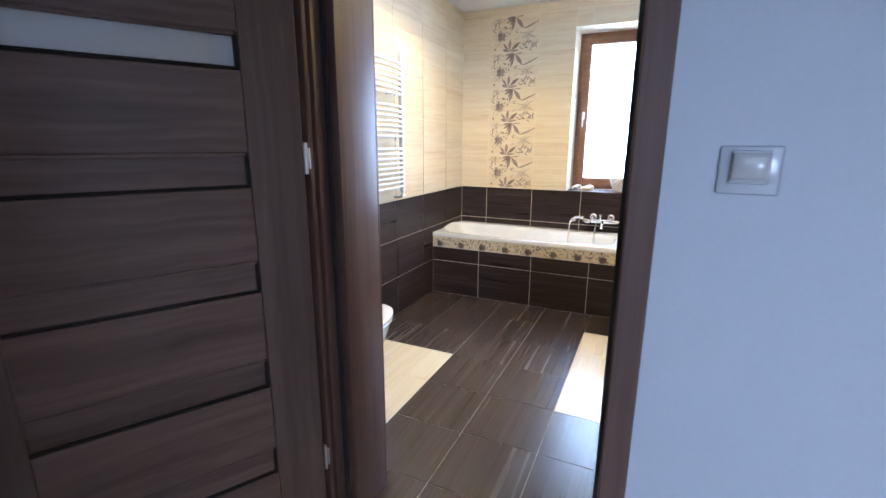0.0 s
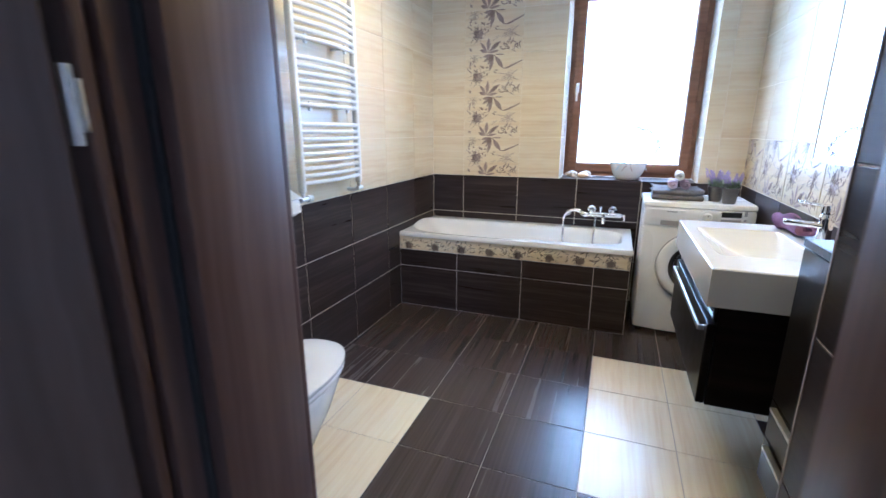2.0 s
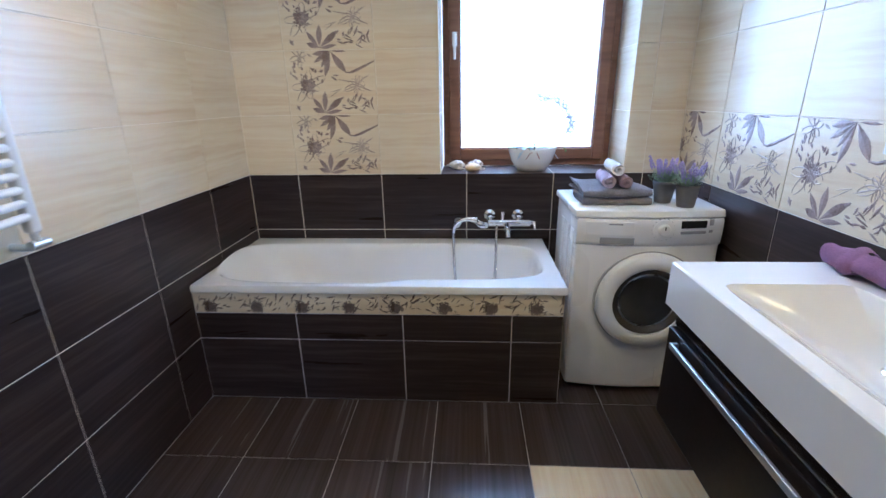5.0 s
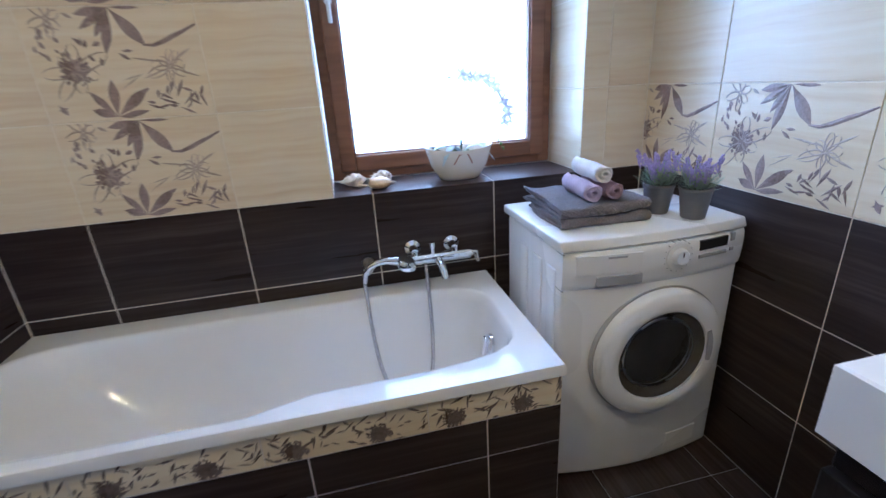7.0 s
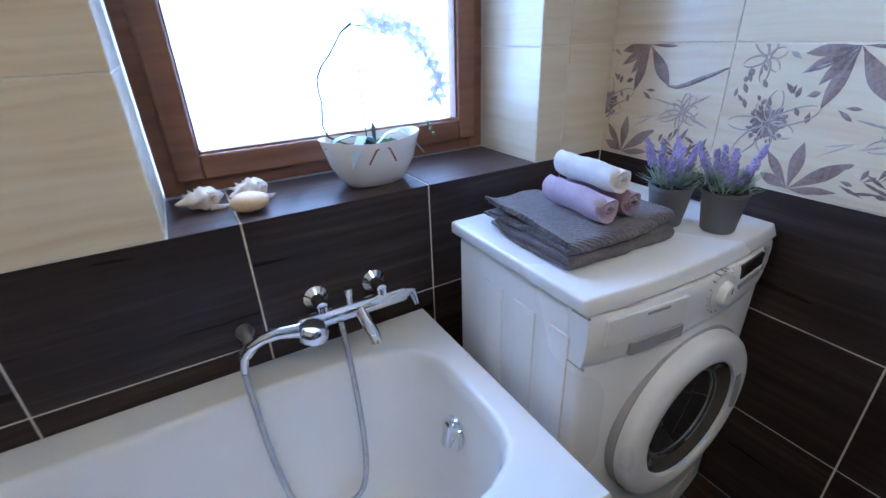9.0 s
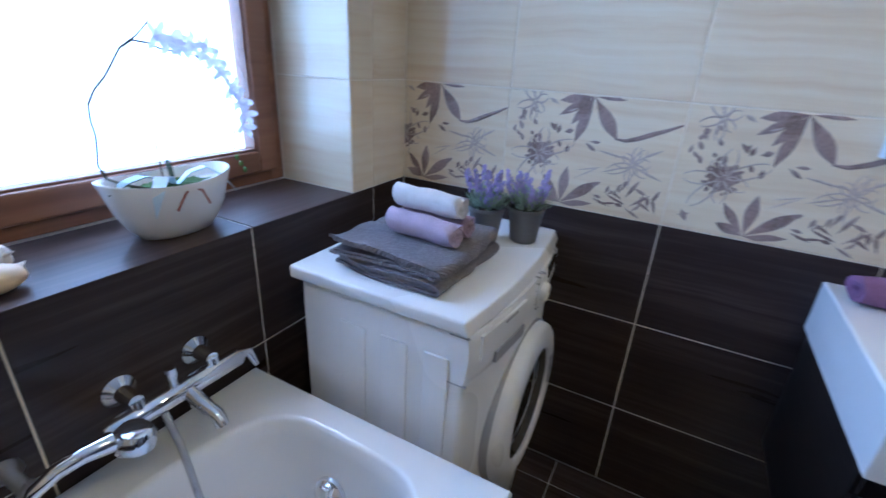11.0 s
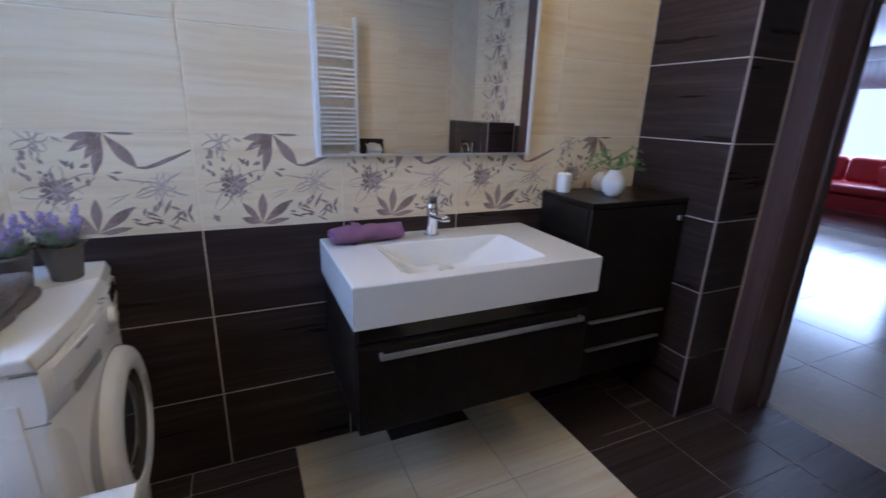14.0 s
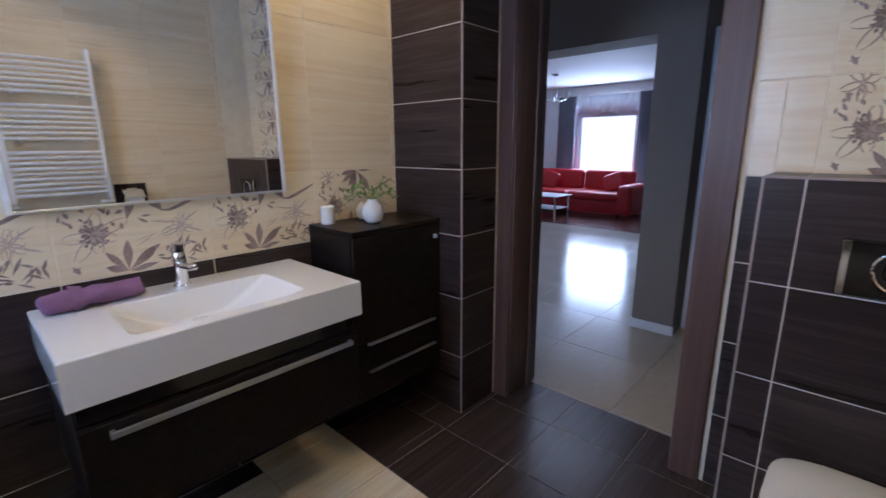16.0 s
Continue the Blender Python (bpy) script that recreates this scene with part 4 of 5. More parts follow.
# ---- window sill ----
def orchid():
    t = thing("potted_orchid", "white oval pot with a wilting orchid on the window sill", "potted plant", (0.382, 4.765, 0.9155))
    rings = []
    for s, z in ((0.55, 0), (0.60, 0.002), (0.74, 0.022), (0.90, 0.055), (1.01, 0.090), (1.07, 0.112), (1.05, 0.115), (1.0, 0.110), (0.95, 0.088)):
        lift = 0.010 if z > 0.08 else 0
        rings.append([(px, py, pz + lift * (abs(px) / 0.12) ** 2) for px, py, pz in roundrect(-0.122 * s, -0.072 * s, 0.122 * s, 0.072 * s, z, 48, 2.2)])
    smooth_ob(part("pot", rings_mesh(rings, True, True), POT_WHITE, t), 50)
    ms = rings_mesh([roundrect(-0.108, -0.062, 0.108, 0.062, 0.088, 32, 2.2), roundrect(-0.06, -0.035, 0.06, 0.035, 0.100, 32, 2.2)])
    bmesh.ops.subdivide_edges(ms, edges=ms.edges[:], cuts=2, use_grid_fill=True)
    part("moss", wobble(ms, 0.008, 60, 2), MOSS, t)
    for k, (tip, w, bend) in enumerate((((-0.125, -0.02, 0.125), 0.021, 0.03), ((-0.085, -0.085, 0.085), 0.02, 0.05), ((0.135, -0.03, 0.082), 0.019, 0.05), ((0.02, 0.03, 0.165), 0.008, 0.01))):
        bm = bmesh.new()
        blade(bm, (0.01, 0, 0.094), (tip[0], tip[1], tip[2] - 0.018), w, bend)
        bmesh.ops.subdivide_edges(bm, edges=bm.edges[:], cuts=1, use_grid_fill=True)
        lf = part("leaf", bm, LEAF_DARK if k in (0, 3) else RIBBON, t, "limp pale leaf" if k in (1, 2) else "dark orchid leaf")
        lf.modifiers.new("thick", "SOLIDIFY").thickness = 0.002
    for a in (-0.4, 0.3):
        smooth_ob(part("root", tube([(0.01, -0.055, 0.100), (0.0 + a * 0.05, -0.083, 0.100), (a * 0.1, -0.080, 0.068)], 0.0022, 6), plain("red_root", (0.30, 0.10, 0.07), 0.6), t))
    pts = [(-0.03, 0.0, 0.094)]
    for i in range(25):
        a = radians(228 - 258 * i / 24)
        wv = 1 + 0.05 * math.sin(i * 1.3) + 0.04 * math.sin(i * 0.7 + 1)
        pts.append((0.030 + 0.150 * wv * math.cos(a), 0.005 + 0.020 * math.sin(a * 2), 0.222 + 0.146 * wv * math.sin(a)))
    smooth_ob(part("flower_stem", tube(pts, [0.0027 - 0.0010 * i / len(pts) for i in range(len(pts))], 7), STEM, t))
    smooth_ob(part("side_stem", tube([pts[11], Vector(pts[11]) + Vector((0.03, -0.005, 0.022)), Vector(pts[11]) + Vector((0.055, -0.012, 0.05))], [0.0026, 0.002, 0.0014], 6), STEM, t))
    part("stake", tube([(-0.01, 0.0, 0.090), (-0.012, 0.006, 0.30)], 0.0016, 6), STEM, t)
    rnd = random.Random(4)
    k = 0
    for i in list(range(13, 24, 1)):
        c = Vector(pts[i]) + Vector((0.012, -0.006, 0.012 if i < 20 else 0.0))
        bm = bmesh.new()
        for j in range(5):
            a = j * math.tau / 5 + rnd.uniform(-0.3, 0.3)
            blade(bm, c, c + 0.029 * Vector((math.cos(a), -0.35 + rnd.uniform(-0.3, 0.3), math.sin(a))), 0.0105, 0.006, Vector((0, -1, 0.1)))
        part("flower", bm, PETAL, t, "pale lilac flower")
    for i in range(3):
        bm = bmesh.new()
        bead(bm, Vector(pts[-1]) + Vector((0.004 + 0.009 * i, 0, -0.018 - 0.016 * i)), 0.005, 0.008)
        part("bud", bm, LEAF_FRESH, t, "green bud")


orchid()


def conch(x, y, rz, size, mat, label):
    t = thing("sea_shell", label, "sea shell", (x, y, 0.9155), rz, "shells on the window sill")
    rings = []
    for i in range(26):
        s = i / 25
        r = size * (0.05 + 0.95 * math.sin(math.pi * s ** 1.4) ** 0.8) * 0.42
        rr = []
        for k in range(28):
            a = k * math.tau / 28
            bump = 1 + 0.14 * math.cos(5 * a + 9 * s) * math.sin(math.pi * s) + 0.12 * math.sin(26 * s)
            rr.append(((s - 0.5) * size * 1.7, r * bump * math.cos(a), r * 0.9 * bump * math.sin(a)))
        rings.append(rr)
    bm = rings_mesh(rings, True, True)
    low = min(v.co.z for v in bm.verts)
    for v in bm.verts:
        v.co.z -= low
    smooth_ob(part("whorl", bm, mat, t), 70)
    for k in range(6):
        a = radians(20 + 28 * k)
        part("spike", tube([(size * (-0.3 + 0.13 * k), size * 0.30 * math.cos(a), size * (0.42 + 0.2 * math.sin(a))), (size * (-0.42 + 0.17 * k), size * 0.56 * math.cos(a), size * (0.45 + 0.36 * math.sin(a)))], [size * 0.10, size * 0.015], 7), mat, t)
    part("lip", tube([(size * 0.2, -size * 0.3, size * 0.12), (size * 0.62, -size * 0.36, size * 0.05), (size * 0.98, -size * 0.2, size * 0.03)], [size * 0.13, size * 0.1, size * 0.02], 8), mat, t)


def clam(x, y, rz, size):
    t = thing("sea_shell", "smooth amber and cream clam shell on the window sill", "sea shell", (x, y, 0.9155), rz, "shells on the window sill")
    for sgn, nm in ((1, "upper_valve"), (-1, "lower_valve")):
        bm = bmesh.new()
        n, m = 24, 8
        rows = []
        for j in range(m + 1):
            s = j / m
            row = []
            for k in range(n):
                a = k * math.tau / n
                rad = size * (1 + 0.02 * math.cos(14 * a)) * (0.9 + 0.1 * math.cos(a))
                row.append((rad * math.sin(s * math.pi / 2) * math.cos(a) * 1.25, rad * math.sin(s * math.pi / 2) * math.sin(a), size * 0.58 + sgn * size * 0.58 * math.cos(s * math.pi / 2)))
            rows.append(row)
        part(nm, rings_mesh(rows, False, True), SHELL_AMBER, t, smooth=True)


conch(-0.028, 4.80, 12, 0.062, SHELL, "spiky cream conch shell on the window sill")
conch(0.077, 4.80, 30, 0.064, SHELL, "white spiny conch shell on the window sill")
clam(0.062, 4.725, 10, 0.038)


# ---- washbasin, vanity, mirror ----
BY0, BY1, BX0, BZ = 2.650, 3.496, 0.606, 0.857


def washbasin():
    t = thing("washbasin", "white rectangular ceramic washbasin with a sloping bowl", "washbasin")
    n = 64
    o = (BX0, BY0, XR - 0.002, BY1)
    bowl = (0.652, 2.832, 0.964, 3.338)
    low = (0.825, 2.985, 0.945, 3.20)
    rings = [roundrect(*o, BZ - 0.127, n, 0), roundrect(*o, BZ - 0.004, n, 0), roundrect(o[0] + 0.004, o[1] + 0.004, o[2] - 0.004, o[3] - 0.004, BZ, n, 0),
             roundrect(*bowl, BZ, n, 14), roundrect(bowl[0] + 0.004, bowl[1] + 0.004, bowl[2] - 0.003, bowl[3] - 0.004, BZ - 0.004, n, 14),
             roundrect(0.755, 2.93, 0.957, 3.255, BZ - 0.062, n, 10), roundrect(*low, BZ - 0.090, n, 6), roundrect(0.855, 3.05, 0.92, 3.14, BZ - 0.093, n, 4)]
    smooth_ob(part("bowl", rings_mesh(rings, True, True), CERAMIC, t), 28)
    smooth_ob(part("drain_cap", moved(lathe([(0, 0.008), (0.026, 0.007), (0.030, 0.003), (0.030, 0)]), pose(0.888, 3.095, BZ - 0.093)), CHROME, t, "chrome drain cap"))
    smooth_ob(part("overflow_ring", moved(lathe([(0.006, 0.001), (0.006, 0.004), (0.012, 0.004), (0.013, 0)]), pose(0.9655, 3.095, BZ - 0.030, 0, -90, 0)), CHROME, t, "chrome overflow ring"))


washbasin()


def basin_mixer():
    t = thing("basin_mixer", "chrome single-lever mixer tap on the washbasin", "tap", (1.030, 3.095, BZ + 0.0005))
    smooth_ob(part("base", lathe([(0, 0), (0.028, 0), (0.028, 0.004), (0.022, 0.008), (0.022, 0.010)]), CHROME, t))
    smooth_ob(part("body", lathe([(0.0235, 0.006), (0.0215, 0.05), (0.022, 0.10), (0.021, 0.118), (0.016, 0.124), (0, 0.124)], 24), CHROME, t))
    smooth_ob(part("spout", moved(box(-0.125, -0.015, -0.010, 0.0, 0.015, 0.010, 0.006, 3), pose(-0.004, 0, 0.078, 0, 4, 0)), CHROME, t), 50)
    smooth_ob(part("lever", joined(moved(lathe([(0, 0.03), (0.018, 0.028), (0.020, 0)]), pose(0, 0, 0.124)), moved(box(-0.095, -0.010, -0.004, 0.005, 0.010, 0.004, 0.003), pose(0, 0, 0.150, 0, 8, 0))), CHROME, t), 50)


basin_mixer()


def purple_towel():
    t = rolled_towel(1.015, 3.345, BZ + 0.0345, 0.245, 0.034, CLOTH_PURPLE, "purple terry towel rolled up and tied on the washbasin rim", 94, "")
    band = lathe([(0.0350, -0.016), (0.0362, -0.012), (0.0362, 0.012), (0.0350, 0.016)], 36)
    smooth_ob(part("band", moved(band, pose(0.045, 0, 0, 0, 90, 0)), CLOTH_PURPLE, t))
    for ob in t.children:
        for v in ob.data.vertices:
            pinch = math.exp(-((v.co.x - 0.030) / 0.012) ** 2)
            v.co.y *= 1.35 - 0.25 * pinch + 0.08 * math.sin(v.co.x * 31)
            v.co.z = max(v.co.z * (1 - 0.16 * pinch) + 0.004 * math.sin(v.co.x * 40 + v.co.y * 60), -0.0335)


purple_towel()


def vanity():
    t = thing("vanity_cabinet", "black wall-hung vanity cabinet under the washbasin", "cabinet")
    y0, y1, x0, z0, z1 = BY0 + 0.018, BY1 - 0.012, 0.628, 0.372, BZ - 0.129
    part("body", box(x0 + 0.02, y0, z0, XR - 0.001, y1, z1, 0.003), BLACK_WOOD, t)
    part("grip_rail", box(x0 + 0.005, y0 + 0.004, z1 - 0.058, x0 + 0.02, y1 - 0.004, z1 - 0.004, 0.004), BLACK_GLOSS, t)
    dr = part("drawer_front", box(x0 - 0.008, y0, z0 + 0.004, x0 + 0.018, y1, z1 - 0.064, 0.004), BLACK_WOOD, t)
    smooth_ob(part("handle", joined(box(x0 - 0.030, y0 + 0.03, 0.627, x0 - 0.020, y1 - 0.06, 0.645, 0.003), box(x0 - 0.022, y0 + 0.032, 0.628, x0 - 0.006, y0 + 0.042, 0.644), box(x0 - 0.022, y1 - 0.072, 0.628, x0 - 0.006, y1 - 0.062, 0.644)), BRUSHED, dr, "long satin steel bar handle"))


vanity()


def side_cabinet():
    t = thing("side_cabinet", "black wenge wall cabinet between washbasin and pillar", "cabinet")
    x0, y0, y1, z0, z1 = 0.79, PY + 0.004, 2.545, 0.24, 0.992
    part("body", box(x0 + 0.019, y0, z0, XR - 0.001, y1, z1 - 0.022, 0.002), BLACK_WOOD, t)
    part("top", box(x0 - 0.002, y0, z1 - 0.021, XR - 0.001, y1 + 0.002, z1, 0.003), BLACK_WOOD, t)
    part("door", box(x0, y0 + 0.003, 0.512, x0 + 0.018, y1 - 0.003, z1 - 0.024, 0.002), BLACK_WOOD, t)
    for a, b in ((0.385, 0.508), (0.244, 0.381)):
        d = part("drawer", box(x0, y0 + 0.003, a, x0 + 0.018, y1 - 0.003, b, 0.002), BLACK_WOOD, t)
        part("handle", box(x0 - 0.018, y0 + 0.05, b - 0.014, x0 - 0.001, y1 - 0.05, b - 0.004, 0.002), BRUSHED, d, "satin steel edge handle")
    part("knob", box(x0 - 0.014, y0 + 0.03, 0.90, x0 - 0.001, y0 + 0.05, 0.92, 0.003), BRUSHED, t)


side_cabinet()


def wall_mirror():
    t = thing("wall_mirror", "large rectangular wall mirror with slim silver edges", "mirror")
    y0, y1, z0, z1 = 2.652, 3.494, 1.145, 2.02
    part("backing", box(XR - 0.020, y0 + 0.004, z0 + 0.004, XR - 0.0005, y1 - 0.004, z1 - 0.004), PAINT, t)
    part("glass", box(XR - 0.026, y0 + 0.016, z0 + 0.010, XR - 0.020, y1 - 0.016, z1 - 0.010), MIRROR, t, "clear silver mirror glass")
    for a, b in ((y0, y0 + 0.015), (y1 - 0.015, y1)):
        part("side_strip", box(XR - 0.030, a, z0, XR - 0.0005, b, z1, 0.002), WHITE_STRIP, t)
    part("edge_strip", box(XR - 0.030, y0 + 0.0155, z0, XR - 0.0005, y1 - 0.0155, z0 + 0.009, 0.002), BRUSHED, t)
    part("edge_strip", box(XR - 0.030, y0 + 0.0155, z1 - 0.009, XR - 0.0005, y1 - 0.0155, z1, 0.002), BRUSHED, t)


wall_mirror()


def small_vase():
    t = thing("vase", "small white round vase with trailing green plant on cabinet", "vase", (0.915, 2.335, 0.9925))
    smooth_ob(part("body", lathe([(0, 0), (0.026, 0), (0.041, 0.016), (0.050, 0.046), (0.043, 0.076), (0.025, 0.095), (0.020, 0.106), (0.016, 0.106), (0.015, 0.09)], 28), POT_WHITE, t), 60)
    rnd, bm = random.Random(3), bmesh.new()
    stems = []
    for k in range(13):
        a = rnd.uniform(0, math.tau)
        tip = Vector((0.09 * math.cos(a), 0.12 * math.sin(a), 0.104 + rnd.uniform(-0.01, 0.075)))
        mid = Vector((tip.x * 0.5, tip.y * 0.5, tip.z + 0.025))
        stems.append(tube([(0, 0, 0.100), mid, tip], 0.0012, 5))
        for j in range(7):
            s = 0.35 + 0.65 * j / 6
            p = Vector((0, 0, 0.100)).lerp(mid, min(1, s * 2)) if s < 0.5 else mid.lerp(tip, s * 2 - 1)
            o = Vector((rnd.uniform(-1, 1), rnd.uniform(-1, 1), rnd.uniform(-0.5, 0.8))).normalized()
            blade(bm, p, p + o * rnd.uniform(0.022, 0.04), 0.0075, 0.004)
    part("stems", joined(*stems), LEAF_FRESH, t)
    part("foliage", bm, LEAF_FRESH, t, "fresh green leaves")


def round_vase():
    t = thing("vase", "small beige round vase on the dark cabinet beside the wall", "vase", (1.03, 2.295, 0.9925))
    smooth_ob(part("body", lathe([(0, 0), (0.020, 0), (0.034, 0.012), (0.041, 0.036), (0.034, 0.060), (0.018, 0.074), (0.016, 0.082), (0.013, 0.082), (0.012, 0.07)], 28), VASE_BEIGE, t), 60)


round_vase()
small_vase()


def candle():
    t = thing("candle", "short white pillar candle on the dark cabinet", "candle", (1.05, 2.480, 0.9925))
    smooth_ob(part("wax", lathe([(0, 0), (0.030, 0), (0.031, 0.004), (0.031, 0.074), (0.027, 0.078), (0.018, 0.074), (0, 0.073)], 28), POT_WHITE, t), 40)
    part("wick", tube([(0, 0, 0.073), (0.001, 0, 0.086)], 0.001, 6), RUBBER, t)


candle()


# ---- towel radiator, paper holder, toilet ----
def radiator():
    y0, y1, x = 2.835, 3.335, XL + 0.075
    t = thing("towel_radiator", "white ladder towel radiator with bowed bars on the wall", "radiator")
    for y in (y0, y1):
        smooth_ob(part("upright", box(x - 0.016, y - 0.016, 0.985, x + 0.016, y + 0.016, 1.955, 0.010, 3), ENAMEL, t), 50)
        part("cap", box(x - 0.012, y - 0.012, 1.9552, x + 0.012, y + 0.012, 1.960, 0.001), ENAMEL, t)
    zs = [1.03 + 0.0335 * k for k in range(9)] + [1.385 + 0.0335 * k for k in range(7)] + [1.67 + 0.0335 * k for k in range(7)]
    for z in zs:
        pts = [(x + 0.004 + 0.030 * math.sin(math.pi * i / 12), y0 + (y1 - y0) * i / 12, z) for i in range(13)]
        smooth_ob(part("bar", tube(pts, 0.0105, 10), ENAMEL, t))
    for y, z in ((y0 + 0.09, 1.33), (y1 - 0.09, 1.33), (y0 + 0.09, 1.62), (y1 - 0.09, 1.62)):
        part("bracket", tube([(XL + 0.0005, y, z + 0.055), (x + 0.01, y, z + 0.055)], 0.008, 8), ENAMEL, t)
        part("bracket", box(x + 0.0, y - 0.008, z + 0.03, x + 0.012, y + 0.008, z + 0.07), ENAMEL, t)
    for y in (y0, y1):
        smooth_ob(part("valve", joined(tube([(x, y, 0.985), (x, y, 0.955), (x - 0.02, y, 0.945), (XL + 0.0005, y, 0.945)], 0.010, 10), tube([(x, y - 0.02, 0.955), (x, y + 0.03, 0.955)], 0.012, 10)), BRUSHED, t, "steel radiator valve"))
    smooth_ob(part("valve_head", tube([(x, y0 + 0.03, 0.955), (x, y0 + 0.062, 0.955)], 0.016, 14), ENAMEL, t))


radiator()


def paper_holder():
    t = thing("toilet_paper_holder", "chrome toilet roll holder on a dark tile plate", "paper holder", (XL, 2.695, 0))
    part("plate", box(0.0005, -0.10, 0.905, 0.010, 0.10, 1.068, 0.002), DARK_TILE, t, "dark tile backplate")
    for y in (-0.045, 0.045):
        smooth_ob(part("stud", moved(lathe([(0, 0.03), (0.012, 0.03), (0.014, 0.024), (0.014, 0)]), pose(0.010, y, 1.03, 0, 90, 0)), CHROME, t, "chrome stud"))
    smooth_ob(part("cover", moved(box(-0.002, -0.062, 0, 0.002, 0.062, 0.125, 0.0015), pose(0.022, 0, 1.035, 0, 118, 0)), BRUSHED, t, "bent steel cover"))
    smooth_ob(part("rod", tube([(0.03, -0.07, 1.02), (0.075, -0.07, 0.955), (0.075, 0.066, 0.955)], 0.004, 8), CHROME, t))
    roll = smooth_ob(part("roll", moved(lathe([(0.02, -0.05), (0.050, -0.05), (0.052, -0.046), (0.052, 0.046), (0.050, 0.05), (0.02, 0.05), (0.02, -0.05)], 36), pose(0.075, 0, 0.945, 90, 0, 0)), PAPER, t, "white toilet roll"))
    part("sheet", box(0.1262, -0.049, 0.915, 0.1275, 0.049, 0.945), PAPER, roll)


paper_holder()
TX = -0.772


def outline(w, l, front, z, n=40):
    """A toilet's outline: straight back, egg-shaped front."""
    out = []
    for k in range(n):
        a = k * math.tau / n
        c, s = math.cos(a), math.sin(a)
        x = w / 2 * (abs(c) ** 0.8) * (1 if c > 0 else -1)
        y = l * 0.45 + (l * 0.55 * s if s > 0 else l * 0.45 * (-(abs(s) ** 0.35)))
        out.append((TX + x, front + y, z))
    return out


def toilet():
    t = thing("toilet", "white wall-hung toilet with its lid closed", "toilet")
    b = BOX_Y
    smooth_ob(part("bowl", rings_mesh([outline(0.20, 0.30, b, 0.075), outline(0.24, 0.36, b, 0.11), outline(0.32, 0.48, b, 0.25), outline(0.355, 0.54, b, 0.345), outline(0.36, 0.55, b, 0.375), outline(0.35, 0.54, b, 0.380)], True, True), CERAMIC, t), 50)
    seat = smooth_ob(part("seat", rings_mesh([outline(0.362, 0.51, b + 0.05, 0.381), outline(0.372, 0.52, b + 0.045, 0.386), outline(0.372, 0.52, b + 0.045, 0.397), outline(0.364, 0.512, b + 0.05, 0.401)], True, True), CERAMIC, t), 50)
    smooth_ob(part("lid", rings_mesh([outline(0.366, 0.520, b + 0.045, 0.403), outline(0.376, 0.530, b + 0.040, 0.408), outline(0.374, 0.528, b + 0.041, 0.420), outline(0.34, 0.49, b + 0.06, 0.427), outline(0.20, 0.30, b + 0.15, 0.430)], True, True), CERAMIC, t), 50)
    for s in (-0.08, 0.08):
        smooth_ob(part("hinge", moved(lathe([(0, 0), (0.014, 0), (0.014, 0.026), (0, 0.026)], 14), pose(TX + s, b + 0.028, 0.382)), CHROME, t))


toilet()


def flush_plate():
    t = thing("flush_plate", "black glossy flush plate with a chrome ring and edge", "flush plate", (TX, BOX_Y, 1.0))
    part("plate", box(-0.123, 0.0005, -0.078, 0.123, 0.012, 0.078, 0.004), BLACK_GLOSS, t)
    part("edge", box(0.104, 0.0122, -0.074, 0.121, 0.0145, 0.074, 0.001), CHROME, t, "chrome edge")
    ring = [(0.055 * math.cos(k * math.tau / 36), 0.015, 0.055 * math.sin(k * math.tau / 36)) for k in range(36)]
    smooth_ob(part("ring", tube([(x * 1.0, y, z) for x, y, z in ring], 0.006, 8, True), CHROME, t, "chrome ring"))
    part("button", moved(lathe([(0, 0.006), (0.030, 0.006), (0.036, 0)], 28), pose(0, 0.012, 0, -90, 0, 0)), BLACK_GLOSS, t)


flush_plate()

for lx, ly in LAMPS:
    dl = thing("ceiling_downlight", "round white recessed ceiling downlight with a warm bulb", "lamp", (lx, ly, TOP), 0, "ceiling downlights")
    smooth_ob(part("trim_ring", lathe([(0.045, -0.0005), (0.045, -0.006), (0.034, -0.010), (0.030, -0.004)], 28), ENAMEL, dl))
    part("bulb", lathe([(0, -0.003), (0.029, -0.003)], 24), BULB, dl, "warm glowing bulb")


# ---- hall and living room ----
def sofa():
    t = thing("sofa", "red leather sofa with rolled arms under the bright window", "sofa", (3.52, -4.95, 0))
    part("base", box(-1.05, -0.40, 0.06, 1.05, 0.40, 0.30, 0.04, 3), RED, t)
    for x in (-0.52, 0.52):
        smooth_ob(part("seat_cushion", box(x - 0.51, -0.20, 0.301, x + 0.51, 0.44, 0.44, 0.05, 4), RED, t))
        smooth_ob(part("back_cushion", moved(box(x - 0.51, -0.10, 0, x + 0.51, 0.10, 0.40, 0.07, 4), pose(0, -0.34, 0.42, 8, 0, 0)), RED, t))
    for x in (-1.12, 1.12):
        smooth_ob(part("arm", box(x - 0.14, -0.42, 0.05, x + 0.14, 0.46, 0.60, 0.10, 4), RED, t))
    for x in (-1.0, 1.0):
        for y in (-0.33, 0.33):
            part("leg", lathe([(0, 0), (0.025, 0), (0.03, 0.07), (0, 0.07)], 10), BLACK_WOOD, t).location = (x, y, 0)
    for x, r in ((-0.75, 20), (0.75, -18)):
        smooth_ob(part("scatter_cushion", moved(wobble(box(-0.2, -0.06, 0, 0.2, 0.06, 0.36, 0.055, 4), 0.01, 6), pose(x, -0.08, 0.45, 22, r, 0)), RED, t))


sofa()


